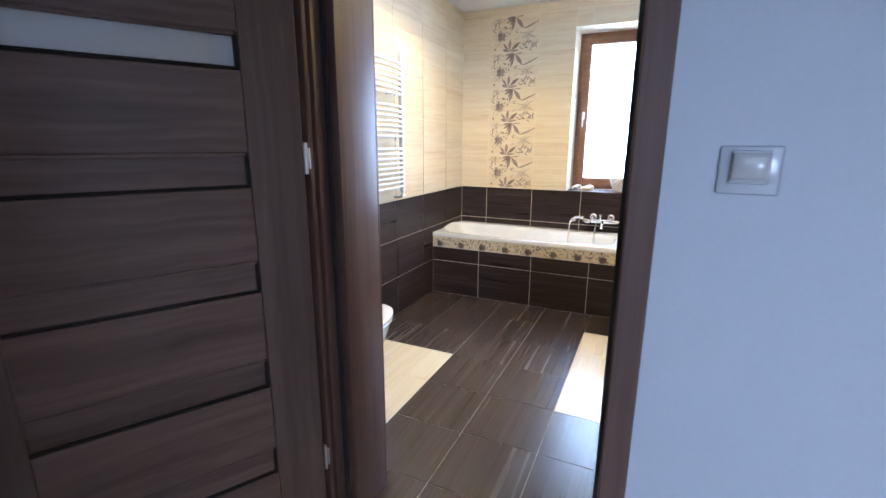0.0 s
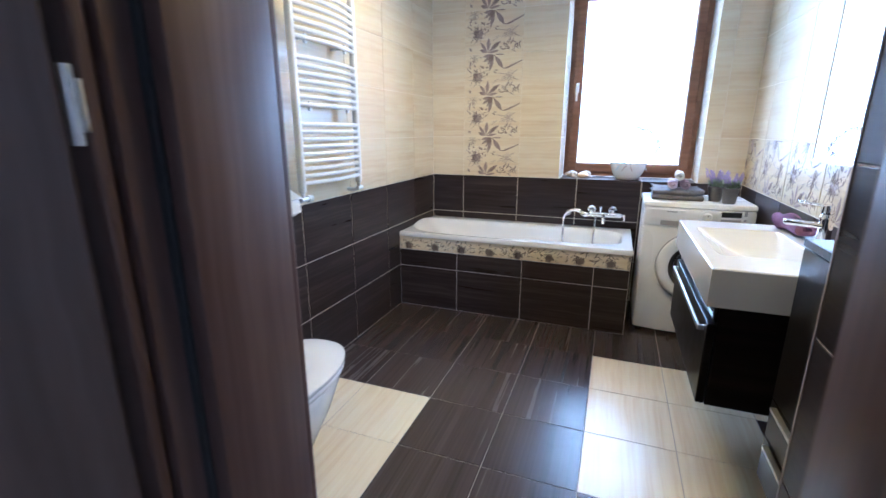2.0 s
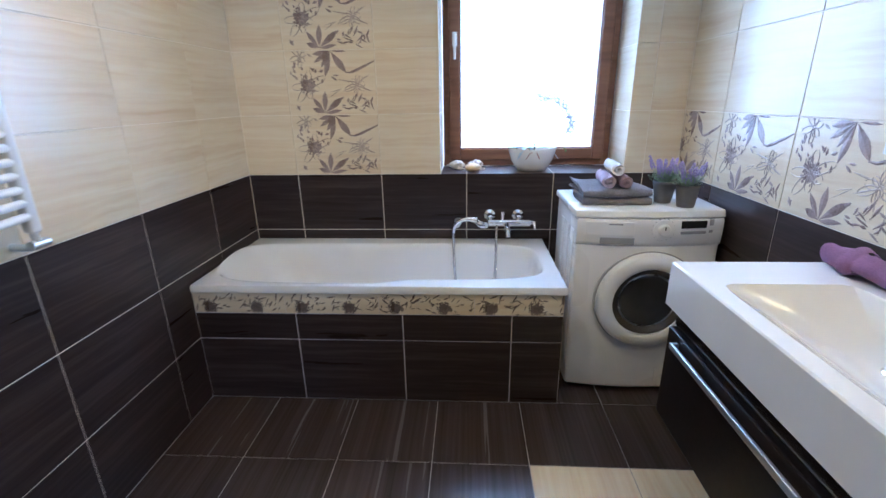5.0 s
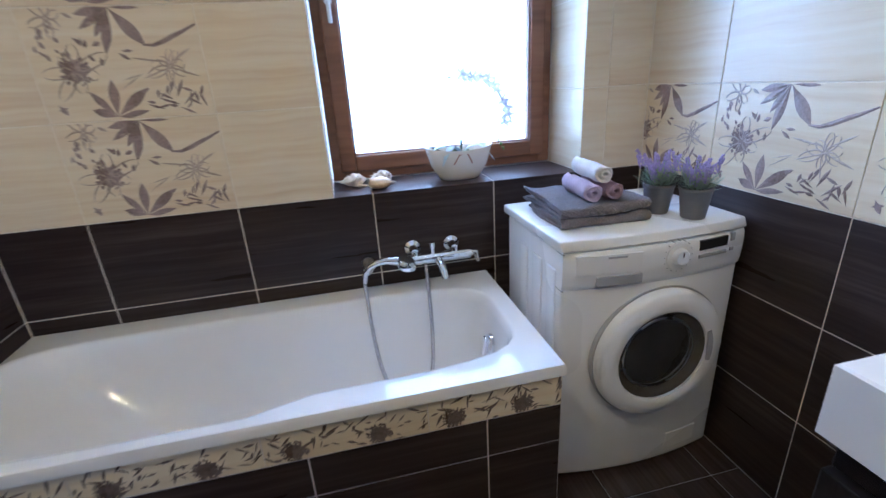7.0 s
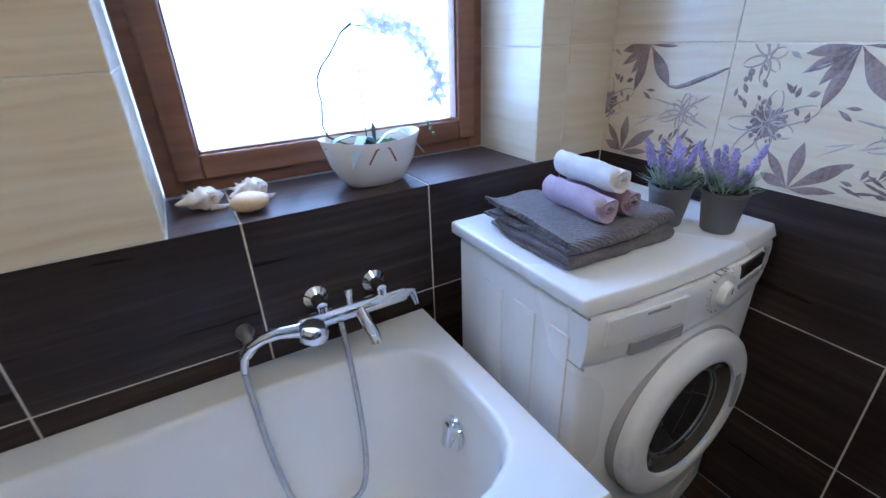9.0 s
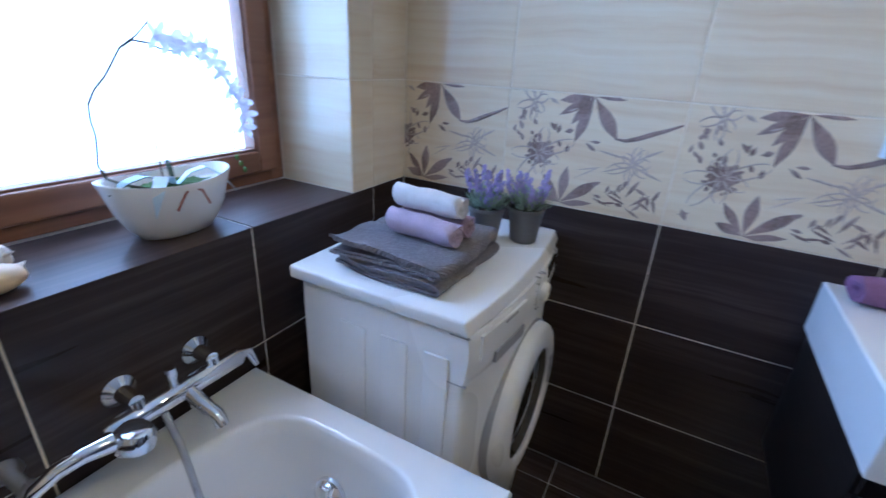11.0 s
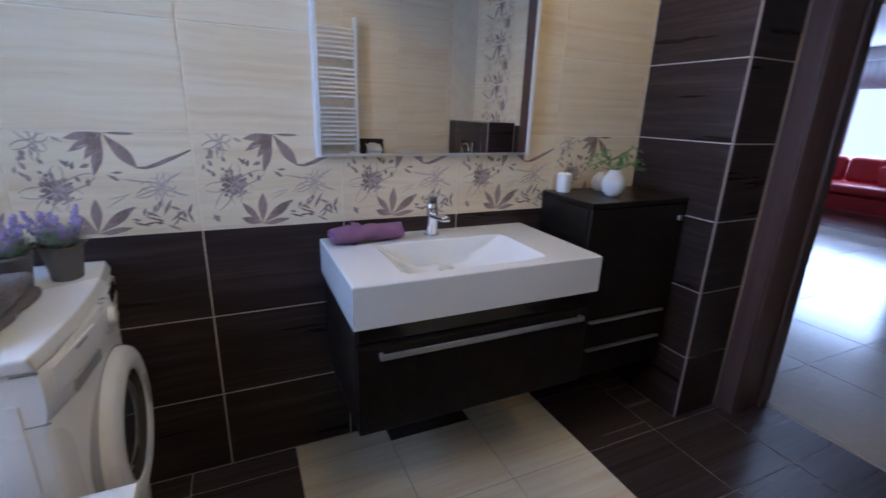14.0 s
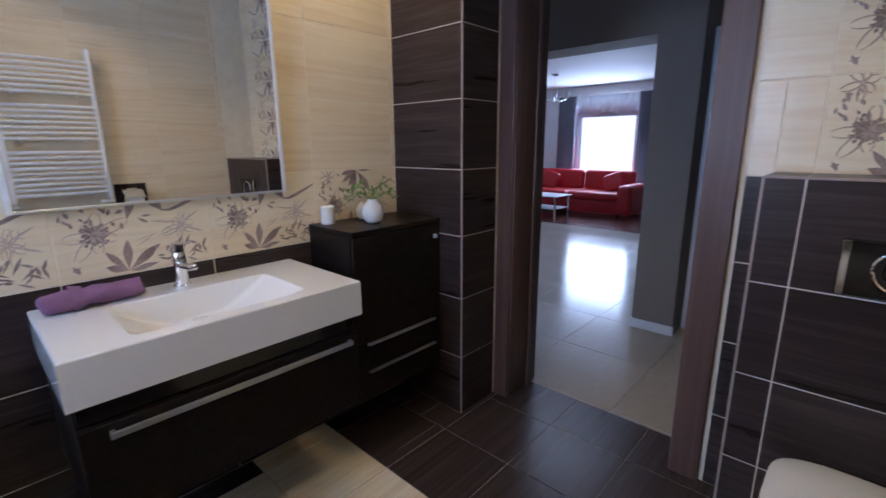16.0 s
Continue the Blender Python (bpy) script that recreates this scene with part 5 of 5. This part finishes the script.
def coffee_table():
    t = thing("coffee_table", "low pale glass coffee table with chrome legs", "table", (3.75, -3.95, 0))
    part("tabletop", box(-0.5, -0.3, 0.40, 0.5, 0.3, 0.415, 0.004), WHITE_STRIP, t)
    part("shelf", box(-0.45, -0.26, 0.17, 0.45, 0.26, 0.182, 0.003), WHITE_STRIP, t)
    for x in (-0.45, 0.45):
        for y in (-0.26, 0.26):
            part("leg", tube([(x, y, 0), (x, y, 0.40)], 0.02, 12), CHROME, t)


coffee_table()


def curtain(x0, x1):
    t = thing("curtain", "long grey curtain hanging in folds beside the window", "curtain", (0, HY0 + 0.10, 0), 0, "living room curtains")
    bm, n = bmesh.new(), 60
    for y in (0.0, 0.004):
        cols = [[bm.verts.new((x0 + (x1 - x0) * i / n, y + 0.035 * math.sin(i * 1.05) * (0.6 + 0.4 * (2.3 - z) / 2.3), z)) for z in (0.03, 0.8, 1.6, 2.30)] for i in range(n + 1)]
        for a, b in zip(cols, cols[1:]):
            for k in range(3):
                bm.faces.new((a[k], b[k], b[k + 1], a[k + 1]))
    smooth_ob(part("fabric", bm, CURTAIN, t), 80)


curtain(2.18, 2.65)
curtain(3.95, 4.35)
rail = thing("curtain_rail", "slim steel curtain rail above the window", "curtain rail", (0, 0, 0))
part("rod", tube([(2.13, HY0 + 0.10, 2.315), (4.53, HY0 + 0.10, 2.315)], 0.012, 10), BRUSHED, rail)
for x in (2.18, 4.48):
    part("bracket", tube([(x, HY0, 2.315), (x, HY0 + 0.10, 2.315)], 0.008, 8), BRUSHED, rail)


def pelmet():
    t = thing("sheer_valance", "white scalloped sheer valance across the window top", "curtain", (0, HY0 + 0.05, 0))
    bm, n = bmesh.new(), 72
    for i in range(n):
        a, b = i / n, (i + 1) / n
        q = []
        for s in (a, b):
            x = 2.58 + 1.45 * s
            low = 1.90 + 0.07 * abs(math.sin(s * math.pi * 3))
            q.append((x, 0.012 * math.sin(s * 80), low))
            q.append((x, 0.012 * math.sin(s * 80), 2.29))
        bm.faces.new([bm.verts.new(p) for p in (q[0], q[2], q[3], q[1])])
    bmesh.ops.remove_doubles(bm, verts=bm.verts, dist=0.0005)
    f = smooth_ob(part("fabric", bm, NET, t), 80)
    f.modifiers.new("thick", "SOLIDIFY").thickness = 0.003


pelmet()


def chandelier():
    t = thing("chandelier", "chrome and glass chandelier hanging in the living room", "lamp", (3.45, -3.75, 0))
    part("canopy", lathe([(0, 2.4995), (0.06, 2.4995), (0.05, 2.47), (0, 2.465)], 20), CHROME, t)
    part("stem", tube([(0, 0, 2.47), (0, 0, 2.12)], 0.008, 8), CHROME, t)
    for k in range(6):
        a = k * math.tau / 6
        c, s = math.cos(a), math.sin(a)
        arm = smooth_ob(part("arm", tube([(0, 0, 2.12), (0.12 * c, 0.12 * s, 2.05), (0.24 * c, 0.24 * s, 2.10)], 0.008, 8), CHROME, t))
        smooth_ob(part("shade", moved(lathe([(0.022, 0), (0.05, 0.05), (0.06, 0.09), (0.057, 0.09), (0.02, 0.004)], 18), pose(0.24 * c, 0.24 * s, 2.10)), WHITE_STRIP, arm, "pale glass shade"))


chandelier()
structure("parquet", box(1.0, HY0, -0.002, HX1, -3.35, 0.004), PARQUET, "dark red brown parquet of the living room", "floor")
structure("baseboard", joined(box(0.15, 0.3205, 0, 0.45, 0.332, 0.07, 0.002), box(0.4405, -0.11, 0, 0.452, 0.3205, 0.07, 0.002)), WHITE_STRIP, "pale baseboard round the grey wall end", "baseboard")
cl = thing("stone_panel", "tall white-edged panel clad in dark split stone", "wall panel", (0, 0, 0))
part("edge_trim", box(0.095, 0.06, 0.0, 0.155, 0.12, 2.05, 0.003), WHITE_STRIP, cl, "white vertical edge trim")
rs = random.Random(8)
for k in range(28):
    z = 0.002 + k * 0.0725
    x = -0.28
    while x < 0.08:
        l = min(rs.uniform(0.10, 0.20), 0.092 - x)
        if l > 0.02:
            part("stone", box(x, 0.0, z, x + l - 0.004, 0.05 + rs.uniform(0.0, 0.022), z + 0.068, 0.005, 1), STONE, cl)
        x += l
part("backing", box(-0.29, -0.02, 0, 0.093, -0.0005, 2.05), RUBBER, cl)

for nm, bx in (("pillar", (PX - 0.0015, PY - 0.006, 0.002, PX + 0.006, PY + 0.0015, TOP - 0.002)), ("boxing", (BOX_W - 0.006, BOX_Y - 0.006, 0.002, BOX_W + 0.0015, BOX_Y + 0.0015, BOX_T)), ("boxing", (XL + 0.001, BOX_Y - 0.006, BOX_T - 0.006, BOX_W - 0.0062, BOX_Y + 0.0015, BOX_T + 0.0015))):
    structure("trim", box(*bx, 0.001), TRIM, "slim mauve grey tile edge trim on the " + nm, "trim")

# ---- tiles, piece by piece ----
TILE_MESH = {}


def tile_mesh(w, h, mat, name):
    key = (round(w, 3), round(h, 3), mat.name)
    if key not in TILE_MESH:
        c, bm = 0.0010, bmesh.new()
        back = [bm.verts.new(v) for v in ((-w / 2, 0, -h / 2), (w / 2, 0, -h / 2), (w / 2, 0, h / 2), (-w / 2, 0, h / 2))]
        mid = [bm.verts.new((v.co.x, -T + c * 0.7, v.co.z)) for v in back]
        top = [bm.verts.new((v.co.x * (1 - 2 * c / w), -T, v.co.z * (1 - 2 * c / h))) for v in back]
        for a, b in ((back, mid), (mid, top)):
            for k in range(4):
                bm.faces.new((a[k], a[(k + 1) % 4], b[(k + 1) % 4], b[k]))
        bm.faces.new(top)
        bmesh.ops.recalc_face_normals(bm, faces=bm.faces)
        TILE_MESH[key] = mesh_of(bm, mat, name)
    return TILE_MESH[key]


def minus(rect, hole):
    u0, v0, u1, v1 = rect
    a0, b0, a1, b1 = hole
    if a0 >= u1 or a1 <= u0 or b0 >= v1 or b1 <= v0:
        return [rect]
    out = []
    if a0 > u0:
        out.append((u0, v0, a0, v1))
    if a1 < u1:
        out.append((a1, v0, u1, v1))
    m0, m1 = max(u0, a0), min(u1, a1)
    if b0 > v0:
        out.append((m0, v0, m1, b0))
    if b1 < v1:
        out.append((m0, b1, m1, v1))
    return out


def cuts(lo, hi, first, step):
    """Joint places from lo to hi on a grid through first."""
    k = math.ceil((lo - first) / step + 1e-6)
    out = [lo]
    while first + k * step < hi - 1e-4:
        if first + k * step - lo > 0.004:
            out.append(first + k * step)
        k += 1
    return out + [hi]


def lay(parent, place, us, vs, pick, holes=(), gap=0.0042, kind="tile"):
    """Tiles on a grid. place(u, v) gives the pose of a tile's back centre; pick(u, v) its material."""
    for u0, u1 in zip(us, us[1:]):
        for v0, v1 in zip(vs, vs[1:]):
            rects = [(u0, v0, u1, v1)]
            for hole in holes:
                rects = [r for q in rects for r in minus(q, hole)]
            for a0, b0, a1, b1 in rects:
                w, h = a1 - a0 - gap, b1 - b0 - gap
                if w < 0.008 or h < 0.008:
                    continue
                mat = pick((a0 + a1) / 2, (b0 + b1) / 2)
                ob = new(kind, tile_mesh(w, h, mat, kind))
                ob.parent = parent
                ob.matrix_world = place((a0 + a1) / 2, (b0 + b1) / 2)


def leaf_shape(bm, x, z, length, width, angle, y=-T - 0.0007, fat=1.25):
    """A flat leaf with a slightly raised midrib."""
    a = radians(angle)
    d, n = Vector((math.cos(a), 0, math.sin(a))), Vector((-math.sin(a), 0, math.cos(a)))
    o = Vector((x, y, z))
    left, mid, right = [], [], []
    for i in range(1, 7):
        s = i / 7
        w = 0.82 * width * math.sin(math.pi * s ** fat) ** 1.15
        p = o + d * length * s
        left.append(bm.verts.new(p + n * w))
        mid.append(bm.verts.new(p + Vector((0, -0.0009, 0))))
        right.append(bm.verts.new(p - n * w))
    a0, a1 = bm.verts.new(o), bm.verts.new(o + d * length)
    for row in (left, right):
        chain, spine = [a0] + row + [a1], [a0] + mid + [a1]
        for i in range(7):
            f = [v for v in (chain[i], chain[i + 1], spine[i + 1], spine[i])]
            bm.faces.new(list(dict.fromkeys(f)))


def ribbon(bm, pts, w, y=-T - 0.0006):
    prev = None
    for i, (x, z) in enumerate(pts):
        x2, z2 = pts[min(i + 1, len(pts) - 1)]
        x1, z1 = pts[max(i - 1, 0)]
        d = Vector((x2 - x1, 0, z2 - z1)).normalized()
        n = Vector((-d.z, 0, d.x)) * w * (0.5 + math.sin(math.pi * i / (len(pts) - 1)))
        cur = [bm.verts.new(Vector((x, y, z)) + n), bm.verts.new((x, y - 0.0012, z)), bm.verts.new(Vector((x, y, z)) - n)]
        if prev:
            bm.faces.new((prev[0], prev[1], cur[1], cur[0]))
            bm.faces.new((prev[1], prev[2], cur[2], cur[1]))
        prev = cur


def loop(cx, cz, rx, rz, a0, a1, n=16, twist=0.0):
    c, s = math.cos(twist), math.sin(twist)
    out = []
    for i in range(n + 1):
        a = radians(a0 + (a1 - a0) * i / n)
        u, v = rx * math.cos(a), rz * math.sin(a)
        out.append((cx + c * u - s * v, cz + s * u + c * v))
    return out


def seed_ball(bm, x, z, r, seed):
    rnd = random.Random(seed)
    core = bm.verts.new((x, -T - 0.0016, z))
    rim = [bm.verts.new((x + r * (0.66 + 0.05 * math.sin(i * 2.7)) * math.cos(i * math.tau / 22), -T - 0.0004, z + r * (0.62 + 0.05 * math.sin(i * 1.9)) * math.sin(i * math.tau / 22))) for i in range(22)]
    for i in range(22):
        bm.faces.new((core, rim[i], rim[(i + 1) % 22]))
    for k in range(110):
        a, q = rnd.uniform(0, 360), rnd.uniform(0.25, 0.75) * r
        leaf_shape(bm, x + q * math.cos(radians(a)), z + q * math.sin(radians(a)), r * rnd.uniform(0.22, 0.36), r * 0.085, a + rnd.uniform(-25, 25))


def clip(bm, lo, hi, zlo, zhi):
    for co, no in (((lo, 0, 0), (-1, 0, 0)), ((hi, 0, 0), (1, 0, 0)), ((0, 0, zlo), (0, 0, -1)), ((0, 0, zhi), (0, 0, 1))):
        bmesh.ops.bisect_plane(bm, geom=bm.verts[:] + bm.edges[:] + bm.faces[:], plane_co=co, plane_no=no, clear_outer=True)
    return bm


def flower_prints():
    """The printed leaves and the raised lines of one flowered tile, from its centre."""
    dark, line = bmesh.new(), bmesh.new()
    W, H = TW / 2 - 0.004, TH / 2 - 0.004
    px, pz = 0.005, H
    for a, l, w in ((190, 0.090, 0.014), (212, 0.100, 0.013), (236, 0.090, 0.013), (254, 0.125, 0.016), (306, 0.125, 0.021), (358, 0.080, 0.006)):
        leaf_shape(dark, px, pz, l, w, a)
    ribbon(dark, [(0.072, 0.050), (0.10, 0.048), (0.13, 0.058), (0.16, 0.072), (0.185, 0.082), (W, 0.10)], 0.0042)
    seed_ball(dark, -0.120, -0.012, 0.044, 7)
    bx, bz = -0.045, -H
    for a, l, w in ((160, 0.066, 0.015), (128, 0.095, 0.013), (86, 0.105, 0.017), (38, 0.125, 0.018), (8, 0.09, 0.010), (-2, 0.05, 0.005)):
        leaf_shape(dark, bx, bz + 0.006, l, w, a)
    for x, z, l, w, a in ((-0.06, 0.052, 0.026, 0.008, 20), (-0.075, 0.030, 0.022, 0.006, -60), (-0.045, 0.022, 0.024, 0.007, -95), (0.0, 0.032, 0.036, 0.006, -35), (0.01, 0.036, 0.030, 0.005, 0),
                          (0.10, -0.09, 0.030, 0.005, 70), (0.125, -0.10, 0.060, 0.006, 62), (0.12, -0.105, 0.045, 0.004, 150), (0.14, -0.12, 0.06, 0.005, 40), (0.16, -0.13, 0.05, 0.004, 80),
                          (0.06, -0.125, 0.05, 0.004, 10), (0.09, -0.130, 0.05, 0.004, 160), (0.185, -0.115, 0.03, 0.006, 100), (-0.185, 0.10, 0.03, 0.006, -70), (-0.20, 0.06, 0.022, 0.005, -100),
                          (-0.19, -0.10, 0.035, 0.008, -60), (-0.195, -0.118, 0.028, 0.005, 20)):
        leaf_shape(dark, x, z, l, w, a)
    for k in range(15):
        rk = random.Random(40 + k)
        leaf_shape(dark, rk.uniform(0.03, 0.21), rk.uniform(-0.135, -0.06), rk.uniform(0.02, 0.06), rk.uniform(0.003, 0.006), rk.choice((40, 65, 110, 150, -20)) + rk.uniform(-12, 12))
    for k in range(14):
        rk = random.Random(90 + k)
        leaf_shape(dark, rk.uniform(-0.21, -0.07), rk.uniform(0.03, 0.12), rk.uniform(0.012, 0.03), rk.uniform(0.004, 0.008), rk.uniform(-120, -40))
    # open flowers drawn as petal outlines
    for fx, fz, n, long, wide, a0, squash in ((0.128, -0.010, 9, 0.078, 0.015, 10, 0.62), (-0.120, -0.012, 7, 0.098, 0.016, 25, 0.95), (-0.150, 0.125, 6, 0.065, 0.011, 200, 0.8)):
        for k in range(n):
            ang = radians(a0 + 360 * k / n + 9 * math.sin(k * 2.3))
            l = long * (0.8 + 0.25 * math.sin(k * 1.7 + fx * 40))
            q = 1 - (1 - squash) * abs(math.sin(ang))
            cx, cz = fx + 0.55 * l * q * math.cos(ang), fz + 0.55 * l * q * math.sin(ang)
            ribbon(line, loop(cx, cz, 0.45 * l * q, wide * q, 20, 345, 16, ang), 0.0017)
    for x, z, l, w, a in ((0.128, 0.0, 0.10, 0.0035, 170), (0.13, -0.012, 0.085, 0.003, 200), (0.13, 0.0, 0.075, 0.004, 30), (0.13, -0.015, 0.08, 0.004, -20), (0.12, -0.02, 0.06, 0.003, -80), (-0.03, 0.118, 0.035, 0.007, 200), (-0.085, 0.122, 0.03, 0.006, 150), (-0.015, -0.045, 0.07, 0.002, 15), (-0.02, -0.07, 0.08, 0.002, 32)):
        leaf_shape(line, x, z, l, w, a)
    return dark, line


def border_print(w, h, seed):
    """A cut flowered border: seed heads among short grass strokes."""
    rnd, bm = random.Random(seed + 20), bmesh.new()
    for x in (-0.13, 0.075):
        seed_ball(bm, x * w / 0.4, -h / 2 + 0.026, 0.034, seed + 3)
    for _ in range(52):
        x = rnd.uniform(-w / 2, w / 2)
        leaf_shape(bm, x, rnd.uniform(-h / 2, h * 0.3), rnd.uniform(0.016, 0.055), rnd.uniform(0.002, 0.0048), rnd.choice((35, 60, 75, 20, 150, 5)) + rnd.uniform(-15, 15))
    return mesh_of(clip(bm, -w / 2, w / 2, -h / 2, h / 2), PRINT_DARK, "print")


PRINT_MESH = {}


def decorate(ob, lo, hi, zlo=-TH / 2 + 0.002, zhi=TH / 2 - 0.002, shift=0.0, lines=None):
    key = (round(lo, 3), round(hi, 3), round(zlo, 3), round(zhi, 3), round(shift, 3), lines.name if lines else "")
    if key not in PRINT_MESH:
        dark, line = (clip(b, lo, hi, zlo, zhi) for b in flower_prints())
        for b in (dark, line):
            b.transform(Matrix.Translation((-(lo + hi) / 2, 0, -(zlo + zhi) / 2)))
        PRINT_MESH[key] = (mesh_of(dark, PRINT, "print"), mesh_of(line, lines or RELIEF, "relief"))
    for nm, me in zip(("print", "relief"), PRINT_MESH[key]):
        new(nm, me).parent = ob


def flowered(parent, place, us, vs, keep_right=True, lines=None):
    gap = 0.0035
    for u0, u1 in zip(us, us[1:]):
        for v0, v1 in zip(vs, vs[1:]):
            w, h = abs(u1 - u0) - gap, v1 - v0 - gap
            ob = new("flowered_tile", tile_mesh(w, h, CREAM_TILE, "flowered_tile"))
            ob.parent = parent
            ob.matrix_world = place((u0 + u1) / 2, (v0 + v1) / 2)
            full = TW / 2 - 0.002
            lo, hi = (full - w, full) if keep_right else (-full, w - full)
            decorate(ob, lo, hi, lines=lines)


def banded(u, v, dark_to=0.915):
    return DARK_TILE if v < dark_to else CREAM_TILE


ROWS_Z = [0, 0.305, 0.61, 0.915, 1.22, 1.525, 1.83, 2.135, 2.44, TOP]
# x wall facing +x: local x along -y, front (-y) to +x
lay(wall_left, lambda u, v: pose(XL - T, u, v, 0, 0, 90), cuts(BOX_Y, YW, 2.912, TW), ROWS_Z, banded)
lay(wall_window, lambda u, v: pose(u, YW + T, v), cuts(XL, XR, 0.033, TW), ROWS_Z, banded, [(WIN[0], WIN[2], WIN[1], WIN[3]), (-0.871, 0.915, -0.419, 2.44)])
flowered(wall_window, lambda u, v: pose(u, YW + T, v), [-0.871, -0.419], [0.915, 1.22, 1.525, 1.83, 2.135, 2.44], lines=PRINT_SOFT)
lay(wall_right, lambda u, v: pose(XR + T, u, v, 0, 0, -90), cuts(PY, YW, 3.86, TW), ROWS_Z, banded, [(0, 0.915, 9, 1.22)])
flowered(wall_right, lambda u, v: pose(XR + T, u, v, 0, 0, -90), [3.86 + TW, YW], [0.915, 1.22])
flowered(wall_right, lambda u, v: pose(XR + T, u, v, 0, 0, -90), [3.86 - 3 * TW, 3.86 - 2 * TW, 3.86 - TW, 3.86, 3.86 + TW], [0.915, 1.22])
flowered(wall_right, lambda u, v: pose(XR + T, u, v, 0, 0, -90), [PY, 3.86 - 3 * TW], [0.915, 1.22], False)
lay(wall_door, lambda u, v: pose(u, YD - T, v, 0, 0, 180), cuts(XL, DOOR[0] - 0.085, -0.55, TW), [0, 0.305, 0.61, 0.915, 1.22, 1.525, 1.83, 2.135, 2.44, TOP],
    lambda u, v: DARK_TILE if v < 1.22 else CREAM_TILE, [(XL - 1, -1, BOX_W, BOX_T), (-0.55 - TW, 1.22, -0.55, 2.44)])
flowered(wall_door, lambda u, v: pose(u, YD - T, v, 0, 0, 180), [-0.55 - TW, -0.55], [1.22, 1.525, 1.83, 2.135, 2.44], lines=PRINT_SOFT)
lay(prewall, lambda u, v: pose(u, BOX_Y - T, v, 0, 0, 180), cuts(XL, BOX_W, -0.55, TW), [0, 0.305, 0.61, 0.915, BOX_T], lambda u, v: DARK_TILE)
lay(prewall, lambda u, v: pose(BOX_W - T, u, v, 0, 0, 90), [YD, BOX_Y], [0, 0.305, 0.61, 0.915, BOX_T], lambda u, v: DARK_TILE)
lay(prewall, lambda u, v: pose(u, v, BOX_T - T, -90, 0, 0), cuts(XL, BOX_W, -0.55, TW), [YD, BOX_Y], lambda u, v: DARK_TILE)
PILLAR_Z = [0, 0.305, 0.61, 0.915, 1.22, 1.525, 1.83, 2.135, 2.44, TOP]
lay(pillar, lambda u, v: pose(u, PY - T, v, 0, 0, 180), [PX, XR], PILLAR_Z, lambda u, v: DARK_TILE)
lay(pillar, lambda u, v: pose(PX + T, u, v, 0, 0, -90), [YD + 0.03, PY], PILLAR_Z, lambda u, v: DARK_TILE)
# window reveal: sides and head cream, sill dark
RY = 4.93
lay(wall_window, lambda u, v: pose(WIN[0] - T, u, v, 0, 0, 90), [YW, RY], [0.915, 1.22, 1.525, 1.83, 2.135, WIN[3]], lambda u, v: CREAM_TILE)
lay(wall_window, lambda u, v: pose(WIN[1] + T, u, v, 0, 0, -90), [YW, RY], [0.915, 1.22, 1.525, 1.83, 2.135, WIN[3]], lambda u, v: CREAM_TILE)
lay(wall_window, lambda u, v: pose(u, v, WIN[3] + T, 90, 0, 0), cuts(WIN[0], WIN[1], 0.033, TW), [YW, RY], lambda u, v: CREAM_TILE)
lay(wall_window, lambda u, v: pose(u, v, WIN[2] - T, -90, 0, 0), cuts(WIN[0], WIN[1], 0.033, TW), [YW - 0.006, RY], lambda u, v: SILL_TILE)


def floor_pick(y, x):
    right = x > 0.271 and 2.541 < y < 3.630
    left = x < -0.455 and y < 2.904
    right = right and not (x > 0.997 and 2.904 < y < 3.267)
    return CREAM_FLOOR if right or left else FLOOR_TILE


# bathtub front: two dark rows and a flowered border
TF = TUB[1] + 0.010
lay(bath_panel, lambda u, v: pose(u, TF, v), cuts(XL, TUB[2] - 0.008, -0.235, TW + 0.008), [0, 0.305, 0.430], lambda u, v: DARK_TILE)
for k in range(4):
    a = XL + 0.001 + k * 0.402
    b = min(a + 0.402, TUB[2] - 0.008)
    ob = new("border_tile", tile_mesh(b - a - 0.0025, 0.093, CREAM_TILE, "border_tile"))
    ob.parent, ob.matrix_world = bath_panel, pose((a + b) / 2, TF, 0.4785)
    new("print", border_print(b - a - 0.004, 0.090, k)).parent = ob

# floor tiles: local x along y, so that the streaks run towards the window
lay(floor, lambda u, v: pose(v, u, -T + 0.0, -90, 0, 0) @ pose(0, 0, 0, 0, 90, 0), cuts(YH + 0.02, YW, 3.630, FT), cuts(XL, XR, 0.271, FT), floor_pick, gap=0.003, kind="floor_tile")
lay(hall_floor, lambda u, v: pose(u, v, -T, -90, 0, 0), cuts(-2.2, 6.2, 0.1, 0.6), cuts(-5.7, YH, YH, 0.6), lambda u, v: HALL_TILE, gap=0.003, kind="floor_tile")
